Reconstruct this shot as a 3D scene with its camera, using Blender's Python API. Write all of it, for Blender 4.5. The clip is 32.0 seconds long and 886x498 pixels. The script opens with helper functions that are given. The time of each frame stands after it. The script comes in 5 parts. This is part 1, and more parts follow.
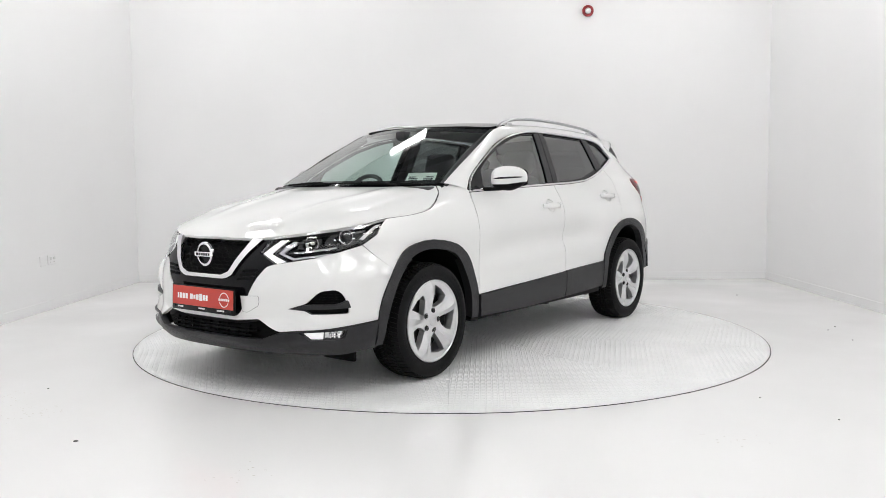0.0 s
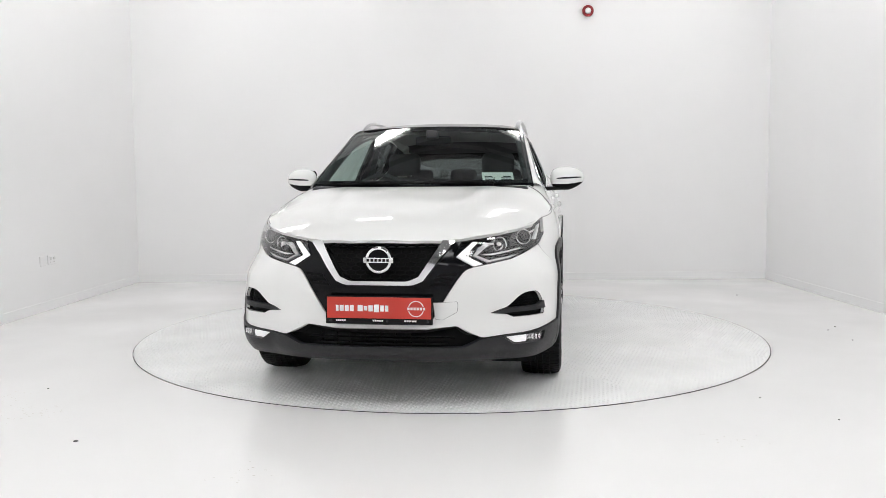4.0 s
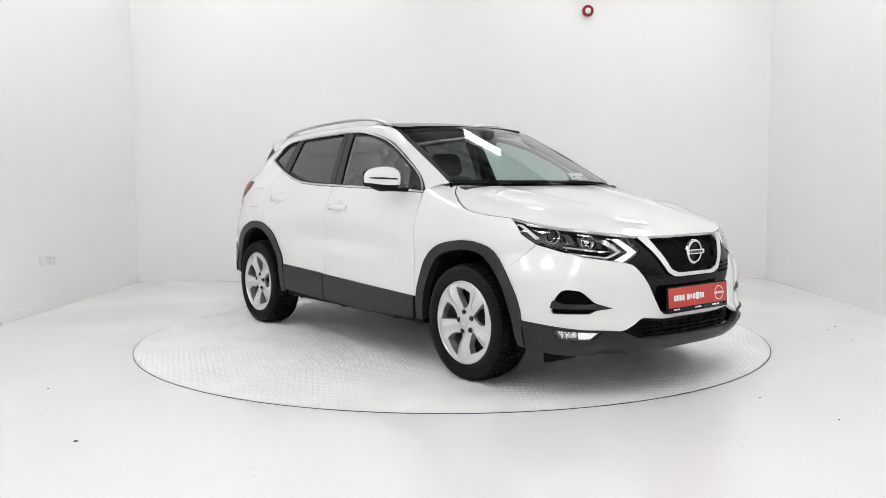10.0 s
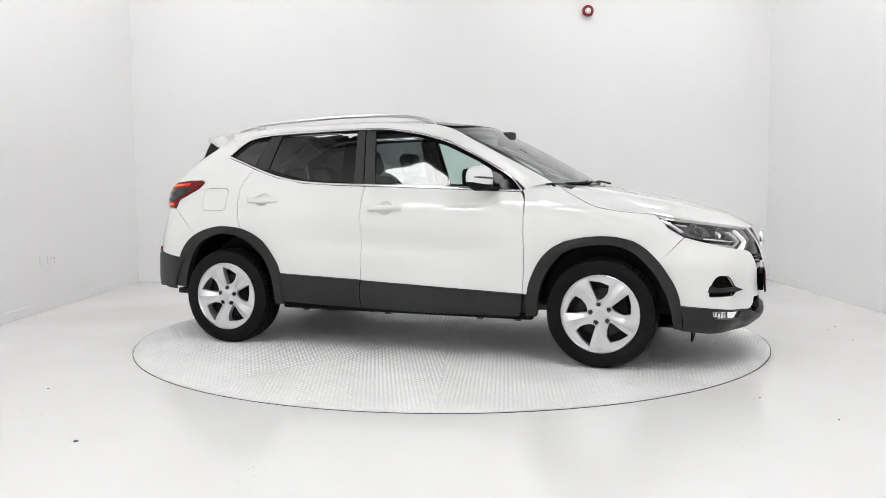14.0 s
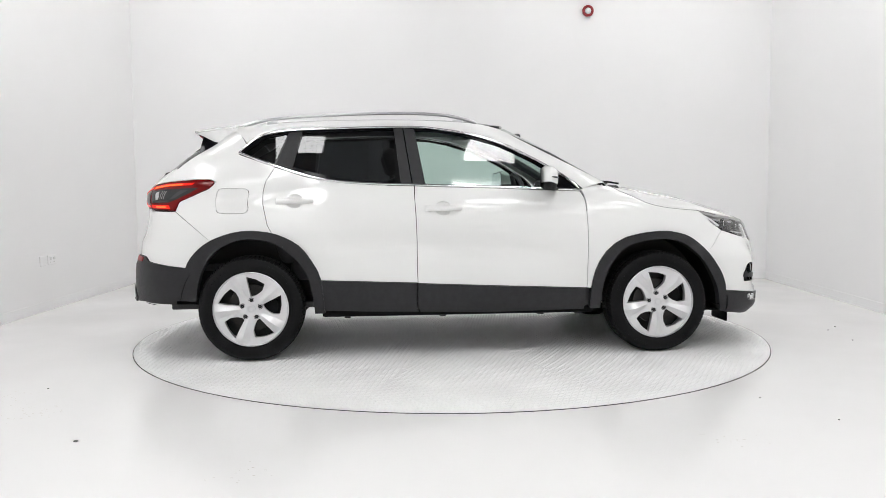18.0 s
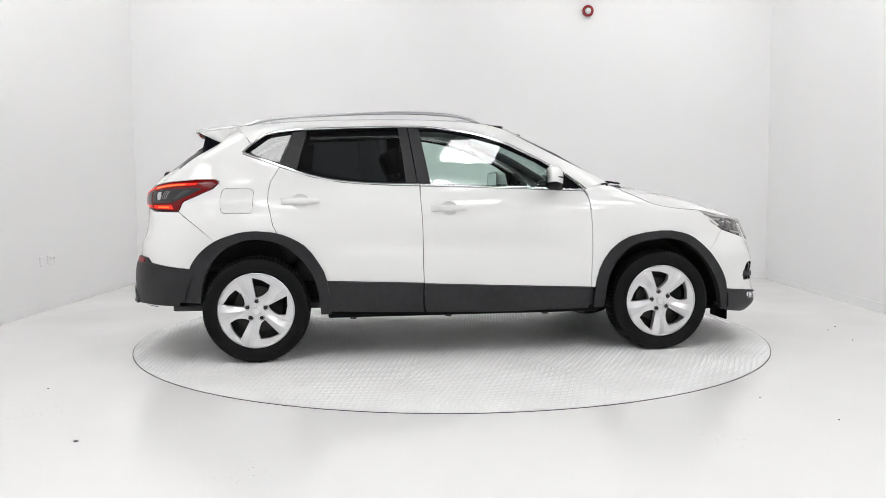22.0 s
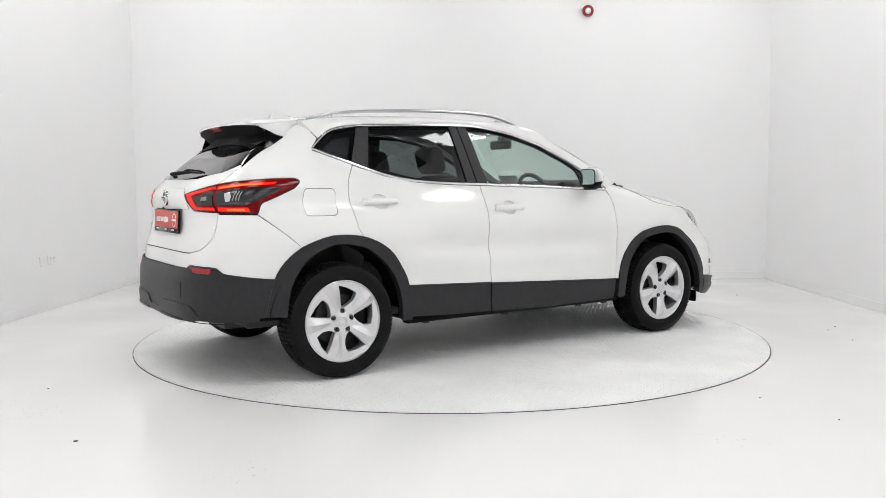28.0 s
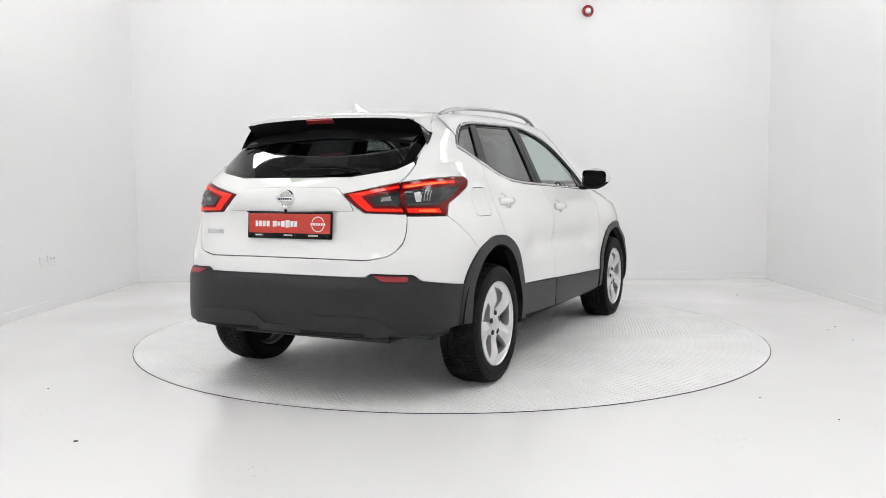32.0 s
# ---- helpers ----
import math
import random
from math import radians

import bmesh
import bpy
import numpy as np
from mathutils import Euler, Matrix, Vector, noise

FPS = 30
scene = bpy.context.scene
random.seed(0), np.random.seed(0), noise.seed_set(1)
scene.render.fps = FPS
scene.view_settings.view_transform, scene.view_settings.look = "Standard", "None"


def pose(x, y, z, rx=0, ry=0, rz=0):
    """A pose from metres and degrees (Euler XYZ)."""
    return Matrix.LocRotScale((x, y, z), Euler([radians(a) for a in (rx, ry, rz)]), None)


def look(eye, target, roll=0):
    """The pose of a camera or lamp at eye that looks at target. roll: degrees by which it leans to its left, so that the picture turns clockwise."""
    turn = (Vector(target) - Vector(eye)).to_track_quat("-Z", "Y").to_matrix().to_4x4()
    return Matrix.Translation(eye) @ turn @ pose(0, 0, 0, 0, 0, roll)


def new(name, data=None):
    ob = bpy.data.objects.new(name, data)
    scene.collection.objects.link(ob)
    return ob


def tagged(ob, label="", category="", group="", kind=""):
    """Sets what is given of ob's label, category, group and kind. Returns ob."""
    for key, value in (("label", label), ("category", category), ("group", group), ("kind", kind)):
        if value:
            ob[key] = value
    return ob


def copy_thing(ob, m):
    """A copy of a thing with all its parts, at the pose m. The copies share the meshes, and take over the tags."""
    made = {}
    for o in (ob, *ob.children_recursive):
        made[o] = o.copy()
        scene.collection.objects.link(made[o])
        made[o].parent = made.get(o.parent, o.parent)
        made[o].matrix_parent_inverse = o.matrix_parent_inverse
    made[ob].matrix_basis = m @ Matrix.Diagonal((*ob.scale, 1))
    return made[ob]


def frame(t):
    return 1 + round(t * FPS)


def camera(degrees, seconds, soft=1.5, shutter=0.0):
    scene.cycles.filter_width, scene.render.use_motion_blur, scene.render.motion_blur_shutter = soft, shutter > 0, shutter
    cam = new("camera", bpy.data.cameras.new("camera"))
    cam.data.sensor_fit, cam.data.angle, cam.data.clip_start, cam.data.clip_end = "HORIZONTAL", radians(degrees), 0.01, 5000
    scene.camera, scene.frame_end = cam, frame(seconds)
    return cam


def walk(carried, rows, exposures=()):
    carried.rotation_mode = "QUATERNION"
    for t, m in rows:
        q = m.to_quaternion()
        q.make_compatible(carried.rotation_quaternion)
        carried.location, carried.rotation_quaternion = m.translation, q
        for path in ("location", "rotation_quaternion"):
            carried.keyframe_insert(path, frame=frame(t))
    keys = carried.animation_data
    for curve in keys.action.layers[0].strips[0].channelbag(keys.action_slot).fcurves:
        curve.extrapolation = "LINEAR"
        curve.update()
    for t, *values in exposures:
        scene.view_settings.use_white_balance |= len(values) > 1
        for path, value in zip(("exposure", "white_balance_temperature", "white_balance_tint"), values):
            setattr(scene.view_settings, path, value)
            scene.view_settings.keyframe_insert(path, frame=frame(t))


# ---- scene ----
cam = camera(56.53, 32.0, soft=0.55)
EYE = look((0, -6.230, 1.115), (-.0545, -.00, .6330), -.371)
walk(cam, [(0, EYE), (32, EYE)])

# turntable: heading of the car in degrees by time
TURNS = [(0, -126.4), (.3, -126.1), (.5, -125.5), (.75, -123.7), (1, -121.7), (1.5, -117.8), (2, -113.8), (2.5, -109.8), (3, -105.9), (3.5, -101.9),
         (5.5, -86.3), (6, -82.4), (7, -74.7), (8, -66.98), (9, -59.15), (10, -51.5), (11, -43.65), (12, -35.65), (13, -27.75),
         (14, -19.9), (14.5, -15.9), (16.5, .0), (17, 3.8), (17.3, 5.3), (17.6, 5.55), (18, 5.6), (19, 6.15), (20, 6.8), (21, 7.45), (22, 8.05),
         (23, 8.75), (24, 9.3), (24.6, 9.75), (25, 11.2), (25.5, 14.5), (27.5, 29.75), (28, 33.65), (29, 41.4), (30, 49.2), (31, 56.95), (32, 64.8)]
AXIS = (.036, .052)   # the turntable's centre in the car's own space

# ---- light ----
world = bpy.data.worlds.new("world")
scene.world = world
world.use_nodes = True
world.node_tree.nodes["Background"].inputs["Color"].default_value = (.9, .95, 1, 1)
world.node_tree.nodes["Background"].inputs["Strength"].default_value = .05
scene.view_settings.exposure = 0.0
PANEL_POWER = 12.2


# ---- materials ----
def material(name, color, rough=.5, metal=0.0, noise_scale=0.0, vary=0.0, bump=0.0, bump_scale=200.0, coat=0.0, glow=None, power=0.0, spec=.5, rough_vary=0.0):
    m = bpy.data.materials.new(name)
    m.use_nodes = True
    nt = m.node_tree
    b = nt.nodes["Principled BSDF"]
    b.inputs["Base Color"].default_value = (*color, 1)
    b.inputs["Roughness"].default_value = rough
    b.inputs["Metallic"].default_value = metal
    b.inputs["Specular IOR Level"].default_value = spec
    b.inputs["Coat Weight"].default_value = coat
    b.inputs["Coat Roughness"].default_value = .03
    co = nt.nodes.new("ShaderNodeTexCoord")
    if vary:
        n = nt.nodes.new("ShaderNodeTexNoise")
        n.inputs["Scale"].default_value, n.inputs["Detail"].default_value = noise_scale, 6
        nt.links.new(co.outputs["Object"], n.inputs["Vector"])
        r = nt.nodes.new("ShaderNodeMapRange")
        r.inputs["From Min"].default_value, r.inputs["From Max"].default_value = .3, .7
        r.inputs["To Min"].default_value, r.inputs["To Max"].default_value = 1 - vary, 1 + vary
        nt.links.new(n.outputs["Fac"], r.inputs["Value"])
        mix = nt.nodes.new("ShaderNodeMix")
        mix.data_type, mix.blend_type = "RGBA", "MULTIPLY"
        mix.inputs["Factor"].default_value = 1
        mix.inputs["A"].default_value = (*color, 1)
        nt.links.new(r.outputs["Result"], mix.inputs["B"])
        nt.links.new(mix.outputs["Result"], b.inputs["Base Color"])
        if rough_vary:
            q = nt.nodes.new("ShaderNodeMapRange")
            q.inputs["From Min"].default_value, q.inputs["From Max"].default_value = .3, .7
            q.inputs["To Min"].default_value, q.inputs["To Max"].default_value = rough - rough_vary, rough + rough_vary
            nt.links.new(n.outputs["Fac"], q.inputs["Value"])
            nt.links.new(q.outputs["Result"], b.inputs["Roughness"])
    if bump:
        n = nt.nodes.new("ShaderNodeTexNoise")
        n.inputs["Scale"].default_value, n.inputs["Detail"].default_value = bump_scale, 3
        nt.links.new(co.outputs["Object"], n.inputs["Vector"])
        k = nt.nodes.new("ShaderNodeBump")
        k.inputs["Strength"].default_value, k.inputs["Distance"].default_value = bump, .002
        nt.links.new(n.outputs["Fac"], k.inputs["Height"])
        nt.links.new(k.outputs["Normal"], b.inputs["Normal"])
    if glow:
        b.inputs["Emission Color"].default_value = (*glow, 1)
        b.inputs["Emission Strength"].default_value = power
    return m


def glass(name, color, rough=0.0, least=.08):
    """Thin tinted pane: clear through, mirror-like by angle."""
    m = bpy.data.materials.new(name)
    m.use_nodes = True
    nt = m.node_tree
    for n in list(nt.nodes):
        if n.type != "OUTPUT_MATERIAL":
            nt.nodes.remove(n)
    out = next(n for n in nt.nodes if n.type == "OUTPUT_MATERIAL")
    clear = nt.nodes.new("ShaderNodeBsdfTransparent")
    clear.inputs["Color"].default_value = (*color, 1)
    gloss = nt.nodes.new("ShaderNodeBsdfGlossy")
    gloss.inputs["Roughness"].default_value = rough
    facing = nt.nodes.new("ShaderNodeLayerWeight")
    facing.inputs["Blend"].default_value = .5
    edge = nt.nodes.new("ShaderNodeMath")
    edge.operation = "POWER"
    edge.inputs[1].default_value = 3.2
    nt.links.new(facing.outputs["Facing"], edge.inputs[0])
    fres = nt.nodes.new("ShaderNodeMapRange")
    fres.inputs["To Min"].default_value, fres.inputs["To Max"].default_value = least, 1
    nt.links.new(edge.outputs[0], fres.inputs["Value"])
    mix = nt.nodes.new("ShaderNodeMixShader")
    nt.links.new(fres.outputs["Result"], mix.inputs["Fac"])
    nt.links.new(clear.outputs["BSDF"], mix.inputs[1])
    nt.links.new(gloss.outputs["BSDF"], mix.inputs[2])
    nt.links.new(mix.outputs["Shader"], out.inputs["Surface"])
    return m


WALL = material("white wall paint", (.94, .935, .935), .55, noise_scale=1.2, vary=.010, bump=.06, bump_scale=60)
FLOOR = material("white floor paint", (.88, .873, .868), .16, noise_scale=.9, vary=.015, bump=.03, bump_scale=9, rough_vary=.06)
CEIL = material("dark ceiling", (.20, .20, .205), .8, noise_scale=3, vary=.1)
BEAM = material("grey roof steel", (.05, .05, .055), .5)
LIGHT = material("lit lamp panel", (.9, .9, .9), .5, glow=(1, 1, 1.0), power=PANEL_POWER)
PLATE = material("galvanised tread plate", (.90, .90, .895), .44, metal=.2, noise_scale=2.5, vary=.05, rough_vary=.06)
DARK_GAP = material("black gap", (.02, .02, .02), .7)
WHITE = material("white car paint", (.83, .83, .82), .85, coat=1.0, noise_scale=2, vary=.004, spec=0.0)
CLAD = material("grained black plastic", (.019, .019, .021), .42, noise_scale=30, vary=.14, bump=.3, bump_scale=900, spec=.35)
GLOSS_BLACK = material("gloss black plastic", (.004, .004, .0055), .10, spec=.2)
MATT_BLACK = material("matt black plastic", (.004, .004, .0045), .6, noise_scale=20, vary=.1, spec=.12)
CHROME = material("bright chrome", (.82, .82, .83), .10, metal=1)
SATIN = material("satin aluminium", (.62, .62, .63), .28, metal=1)
ALLOY = material("silver alloy paint", (.68, .68, .69), .28, metal=.7, coat=.6, noise_scale=6, vary=.02)
RUBBER = material("tyre rubber", (.0055, .0055, .006), .58, noise_scale=14, vary=.15, bump=.2, bump_scale=300, spec=.16)
SEAT = material("dark grey cloth", (.052, .052, .056), .85, noise_scale=60, vary=.15, bump=.3, bump_scale=700)
TRIM = material("dark cabin plastic", (.038, .038, .041), .6, noise_scale=25, vary=.1)
LINING = material("pale grey roof lining", (.45, .45, .43), .9, noise_scale=40, vary=.05)
STEEL = material("bare steel disc", (.32, .31, .30), .35, metal=1, noise_scale=12, vary=.15)
CLEAR = glass("green-tinted glass", (.77, .885, .845))
PRIVACY = glass("dark privacy glass", (.14, .15, .155), least=.055)
LENS = glass("clear lamp lens", (.93, .93, .93))
RED = material("red lamp plastic", (.15, .003, .004), .12, spec=.25)
RED_LIT = material("lit red lamp", (.32, .006, .004), .15, glow=(1, .022, .008), power=.62, spec=.3)
AMBER_LIT = material("lit tail bar", (.6, .08, .02), .2, glow=(1, .16, .03), power=.9)
DRL = material("lit white lamp", (.9, .9, .9), .2, glow=(1, 1, 1), power=.55)
SIGN_RED = material("red sign film", (.56, .045, .03), .35)
SIGN_WHITE = material("white lettering", (.85, .85, .85), .4)
SMOKE = material("smoked lamp plastic", (.022, .022, .024), .12)
PAPER = material("paper", (.75, .76, .74), .7)
PLASTIC_WHITE = material("white plastic", (.80, .80, .79), .4)
ALARM_RED = material("red plastic", (.30, .02, .025), .4)
STAIN = material("grey scuff", (.50, .475, .44), .8, noise_scale=25, vary=.1)
MIRROR = material("mirror glass", (.75, .77, .78), .02, metal=1)
SEAM = material("dark seam", (.05, .05, .05), .6)
LAMP_GREY = material("dark grey lamp mould", (.06, .06, .063), .25, metal=.3)
DISC = material("dull brake steel", (.035, .033, .032), .45, metal=.8, noise_scale=12, vary=.2)
BOLT = material("dark wheel bolt", (.03, .03, .032), .4, metal=.5)
JOINT = material("fine grey joint", (.22, .22, .22), .6)


# ---- builders ----
def mesh_of(name, bm, mat, smooth=True):
    me = bpy.data.meshes.new(name)
    bm.normal_update()
    bm.to_mesh(me)
    bm.free()
    for f in me.polygons:
        f.use_smooth = smooth
    me.materials.append(mat)
    if smooth:
        me.set_sharp_from_angle(angle=radians(32))
    return me


def part(name, bm, mat, parent=None, label="", smooth=True):
    ob = new(name, mesh_of(name, bm, mat, smooth))
    ob.parent = parent
    return tagged(ob, label)


def box_bm(lo, hi, bevel=0.0, segs=2, bm=None):
    bm = bm or bmesh.new()
    vs = bmesh.ops.create_cube(bm, size=1)["verts"]
    for v in vs:
        v.co = Vector([lo[i] + (v.co[i] + .5) * (hi[i] - lo[i]) for i in range(3)])
    if bevel:
        es = list({e for v in vs for e in v.link_edges})
        bmesh.ops.bevel(bm, geom=es, offset=bevel, segments=segs, affect="EDGES", profile=.5)
    return bm


def lathe(rows, n=48, bm=None, axis="y", cap=False):
    """A turned solid: rows of (along the axis, radius)."""
    bm = bm or bmesh.new()
    rings = []
    for a, r in rows:
        ring = []
        for i in range(n):
            t = 2 * math.pi * i / n
            c, s = r * math.cos(t), r * math.sin(t)
            ring.append(bm.verts.new({"y": (c, a, s), "x": (a, c, s), "z": (c, s, a)}[axis]))
        rings.append(ring)
    for p, q in zip(rings, rings[1:]):
        for i in range(n):
            bm.faces.new((p[i], p[(i + 1) % n], q[(i + 1) % n], q[i]))
    if cap:
        bm.faces.new(rings[0]), bm.faces.new(rings[-1])
    bmesh.ops.recalc_face_normals(bm, faces=bm.faces)
    return bm


def tube(points, radius, n=8, bm=None, squash=1.0):
    """A round bar along points; radius a number or one for each point."""
    bm = bm or bmesh.new()
    pts = [Vector(p) for p in points]
    rs = radius if isinstance(radius, (list, tuple)) else [radius] * len(pts)
    rings = []
    for i, p in enumerate(pts):
        d = (pts[min(i + 1, len(pts) - 1)] - pts[max(i - 1, 0)]).normalized()
        up = Vector((0, 0, 1)) if abs(d.z) < .9 else Vector((0, 1, 0))
        a = d.cross(up).normalized()
        b = a.cross(d)
        rings.append([bm.verts.new(p + rs[i] * (math.cos(2 * math.pi * k / n) * a + squash * math.sin(2 * math.pi * k / n) * b)) for k in range(n)])
    for p, q in zip(rings, rings[1:]):
        for k in range(n):
            bm.faces.new((p[k], p[(k + 1) % n], q[(k + 1) % n], q[k]))
    bm.faces.new(rings[0][::-1]), bm.faces.new(rings[-1])
    bmesh.ops.recalc_face_normals(bm, faces=bm.faces)
    return bm


def fillet(points, seg=5):
    """A closed outline; a point (u, v, r) gets its corner rounded by r."""
    out, n = [], len(points)
    for i, q in enumerate(points):
        p = Vector(q[:2])
        r = q[2] if len(q) > 2 else 0
        a, b = Vector(points[i - 1][:2]) - p, Vector(points[(i + 1) % n][:2]) - p
        if r <= 0 or a.length < 1e-6 or b.length < 1e-6:
            out.append(p)
            continue
        la, lb = min(r, a.length * .48), min(r, b.length * .48)
        pa, pb = p + a.normalized() * la, p + b.normalized() * lb
        for k in range(seg + 1):
            t = k / seg
            out.append((1 - t) ** 2 * pa + 2 * t * (1 - t) * p + t * t * pb)
    return out


def sheet(points, step, at, depth=.016, lip=.002, gap=.0008, off=0.0, holes=(), seg=5, bm=None):
    """A panel: the outline in (u, v), cut by a grid of that step, laid on the surface at(u, v), with a rounded lip and an edge that turns inwards."""
    b2 = bmesh.new()
    loops = [fillet(points, seg)] + [fillet(h, seg) for h in holes]
    edges = []
    for pts in loops:
        vs = [b2.verts.new((p[0], p[1], 0)) for p in pts]
        edges += [b2.edges.new((vs[i - 1], vs[i])) for i in range(len(vs))]
    bmesh.ops.triangle_fill(b2, use_beauty=True, use_dissolve=False, edges=edges, normal=(0, 0, 1))
    su, sv = step if isinstance(step, (list, tuple)) else (step, step)
    for ax, st in ((0, su), (1, sv)):
        lo, hi = min(p[ax] for p in loops[0]), max(p[ax] for p in loops[0])
        k = max(1, round((hi - lo) / st))
        no = Vector((1, 0, 0)) if ax == 0 else Vector((0, 1, 0))
        for i in range(1, k):
            bmesh.ops.bisect_plane(b2, geom=b2.verts[:] + b2.edges[:] + b2.faces[:], plane_co=no * (lo + (hi - lo) * i / k), plane_no=no, dist=1e-5)
    bmesh.ops.remove_doubles(b2, verts=b2.verts[:], dist=min(su, sv) * .01)
    hu, hv = su * .05, sv * .05
    nor = {}
    for v in b2.verts:
        u, w = v.co.x, v.co.y
        p = Vector(at(u, w))
        n = (Vector(at(u + hu, w)) - Vector(at(u - hu, w))).cross(Vector(at(u, w + hv)) - Vector(at(u, w - hv)))
        n = n.normalized() if n.length > 1e-14 else Vector((0, 0, 1))
        if n.dot(p - Vector((p.x * .55, 0, .70))) < 0:
            n = -n
        nor[v] = n
        v.co = p + n * off
    b2.normal_update()
    for f in b2.faces:
        if f.normal.dot(nor[f.verts[0]]) < 0:
            f.normal_flip()
    rim = []
    for e in b2.edges:
        if len(e.link_faces) == 1:
            l = e.link_loops[0]
            rim.append((l.vert, l.link_loop_next.vert))
    if gap:
        push = {}
        for a, b in rim:
            d = nor[a].cross(b.co - a.co)
            if d.length > 1e-9:
                d.normalize()
                push[a] = push.get(a, Vector()) + d
                push[b] = push.get(b, Vector()) + d
        for v, d in push.items():
            if d.length > 1e-6:
                v.co += d.normalized() * gap
    if depth:
        last = {v: v for e in rim for v in e}
        for down in (lip, depth):
            nxt = {v: b2.verts.new(last[v].co - nor[v] * down) for v in last}
            for a, b in rim:
                b2.faces.new((last[b], last[a], nxt[a], nxt[b]))
            last = nxt
    if bm is None:
        return b2
    me = bpy.data.meshes.new("tmp")
    b2.to_mesh(me)
    b2.free()
    bm.from_mesh(me)
    bpy.data.meshes.remove(me)
    return bm


def smooth(points, k=3, closed=False):
    """More points along a smooth curve through points."""
    out, n = [], len(points)
    dim = len(points[0])
    for i in range(n if closed else n - 1):
        p = [points[(i + j - 1) % n] if closed else points[min(max(i + j - 1, 0), n - 1)] for j in range(4)]
        for s in range(k):
            t = s / k
            out.append(tuple(.5 * (2 * p[1][c] + (p[2][c] - p[0][c]) * t + (2 * p[0][c] - 5 * p[1][c] + 4 * p[2][c] - p[3][c]) * t * t
                                   + (3 * p[1][c] - p[0][c] - 3 * p[2][c] + p[3][c]) * t ** 3) for c in range(dim)))
    if not closed:
        out.append(tuple(points[-1]))
    return out


def sym(half):
    """A closed outline from its half, whose first and last points lie on or near the middle line."""
    return list(half) + [(-p[0], *p[1:]) for p in reversed(half) if abs(p[0]) > 1e-6]


def flank(side):
    """The chart of one side: (x, z) to the skin."""
    return lambda x, z: (x, side * side_y(x, z), z)


def nose(deg, z):
    return polar(deg, z, 1)


def tail(deg, z):
    return polar(deg, z, -1)


def fwd(side):
    """The chart of one front corner: degrees from the middle line, and past 90 on along the side (60 to the metre)."""
    def at(p, z):
        if p <= 90:
            x, y, _ = polar(p, z, 1)
        else:
            x = nose_c(z) - (p - 90) / 60
            y = side_y(x, z)
        return x, side * y, z
    return at


def aft(side):
    def at(p, z):
        if p <= 90:
            x, y, _ = polar(p, z, -1)
        else:
            x = tail_c(z) + (p - 90) / 60
            y = side_y(x, z)
        return x, side * y, z
    return at


def fa(x, z, *r):
    """A place (x, z) of the side, in the front corner's chart."""
    c = nose_c(z)
    if x <= c:
        return (90 + (c - x) * 60, z, *r)
    return (nose_deg(x, z), z, *r)


def ra(x, z, *r):
    c = tail_c(z)
    if x >= c:
        return (90 + (x - c) * 60, z, *r)
    return (math.degrees(math.atan2(side_y(x, z) / (half_w(z) * (1 + haunch(x, z))), (x - c) / (tail_x(z) - c))), z, *r)


def tail_at(y, z):
    """The skin of the tail at (y, z)."""
    c, e, n = tail_c(z), tail_x(z), tail_n(z)
    return c + (e - c) * max(0.0, 1 - min(1.0, abs(y) / half_w(z)) ** n) ** (1 / n) + flat_tail(abs(y) / half_w(z), z), y, z


def run_of(pts, chart, step=.02):
    """A run of side places (x, z), drawn out straight and put into a corner's chart."""
    out = []
    for (x0, z0), (x1, z1) in zip(pts, pts[1:]):
        n = max(1, round(math.hypot(x1 - x0, z1 - z0) / step))
        out += [chart(x0 + (x1 - x0) * k / n, z0 + (z1 - z0) * k / n) for k in range(n)]
    return out + [chart(*pts[-1])]


def loft(a, b, rows=5, bulge=0.0, depth=.012, bm=None):
    """A skin between two curves of equally many points, bowed outwards; its edges turn inwards."""
    bm = bm or bmesh.new()
    n = len(a)
    grid = []
    for i in range(n):
        p, q = Vector(a[i]), Vector(b[i])
        d = Vector(a[min(i + 1, n - 1)]) - Vector(a[max(i - 1, 0)])
        o = d.cross(q - p).normalized()
        if o.dot((p + q) / 2 - Vector((p.x * .55, 0, .70))) < 0:
            o = -o
        grid.append([bm.verts.new(p.lerp(q, k / rows) + o * bulge * math.sin(math.pi * k / rows)) for k in range(rows + 1)])
    for i in range(n - 1):
        for k in range(rows):
            bm.faces.new((grid[i][k], grid[i + 1][k], grid[i + 1][k + 1], grid[i][k + 1]))
    bm.normal_update()
    f = list(bm.faces)[-1]
    c = f.calc_center_median()
    if f.normal.dot(c - Vector((c.x * .55, 0, .70))) < 0:
        bmesh.ops.reverse_faces(bm, faces=bm.faces[:])
    return bm


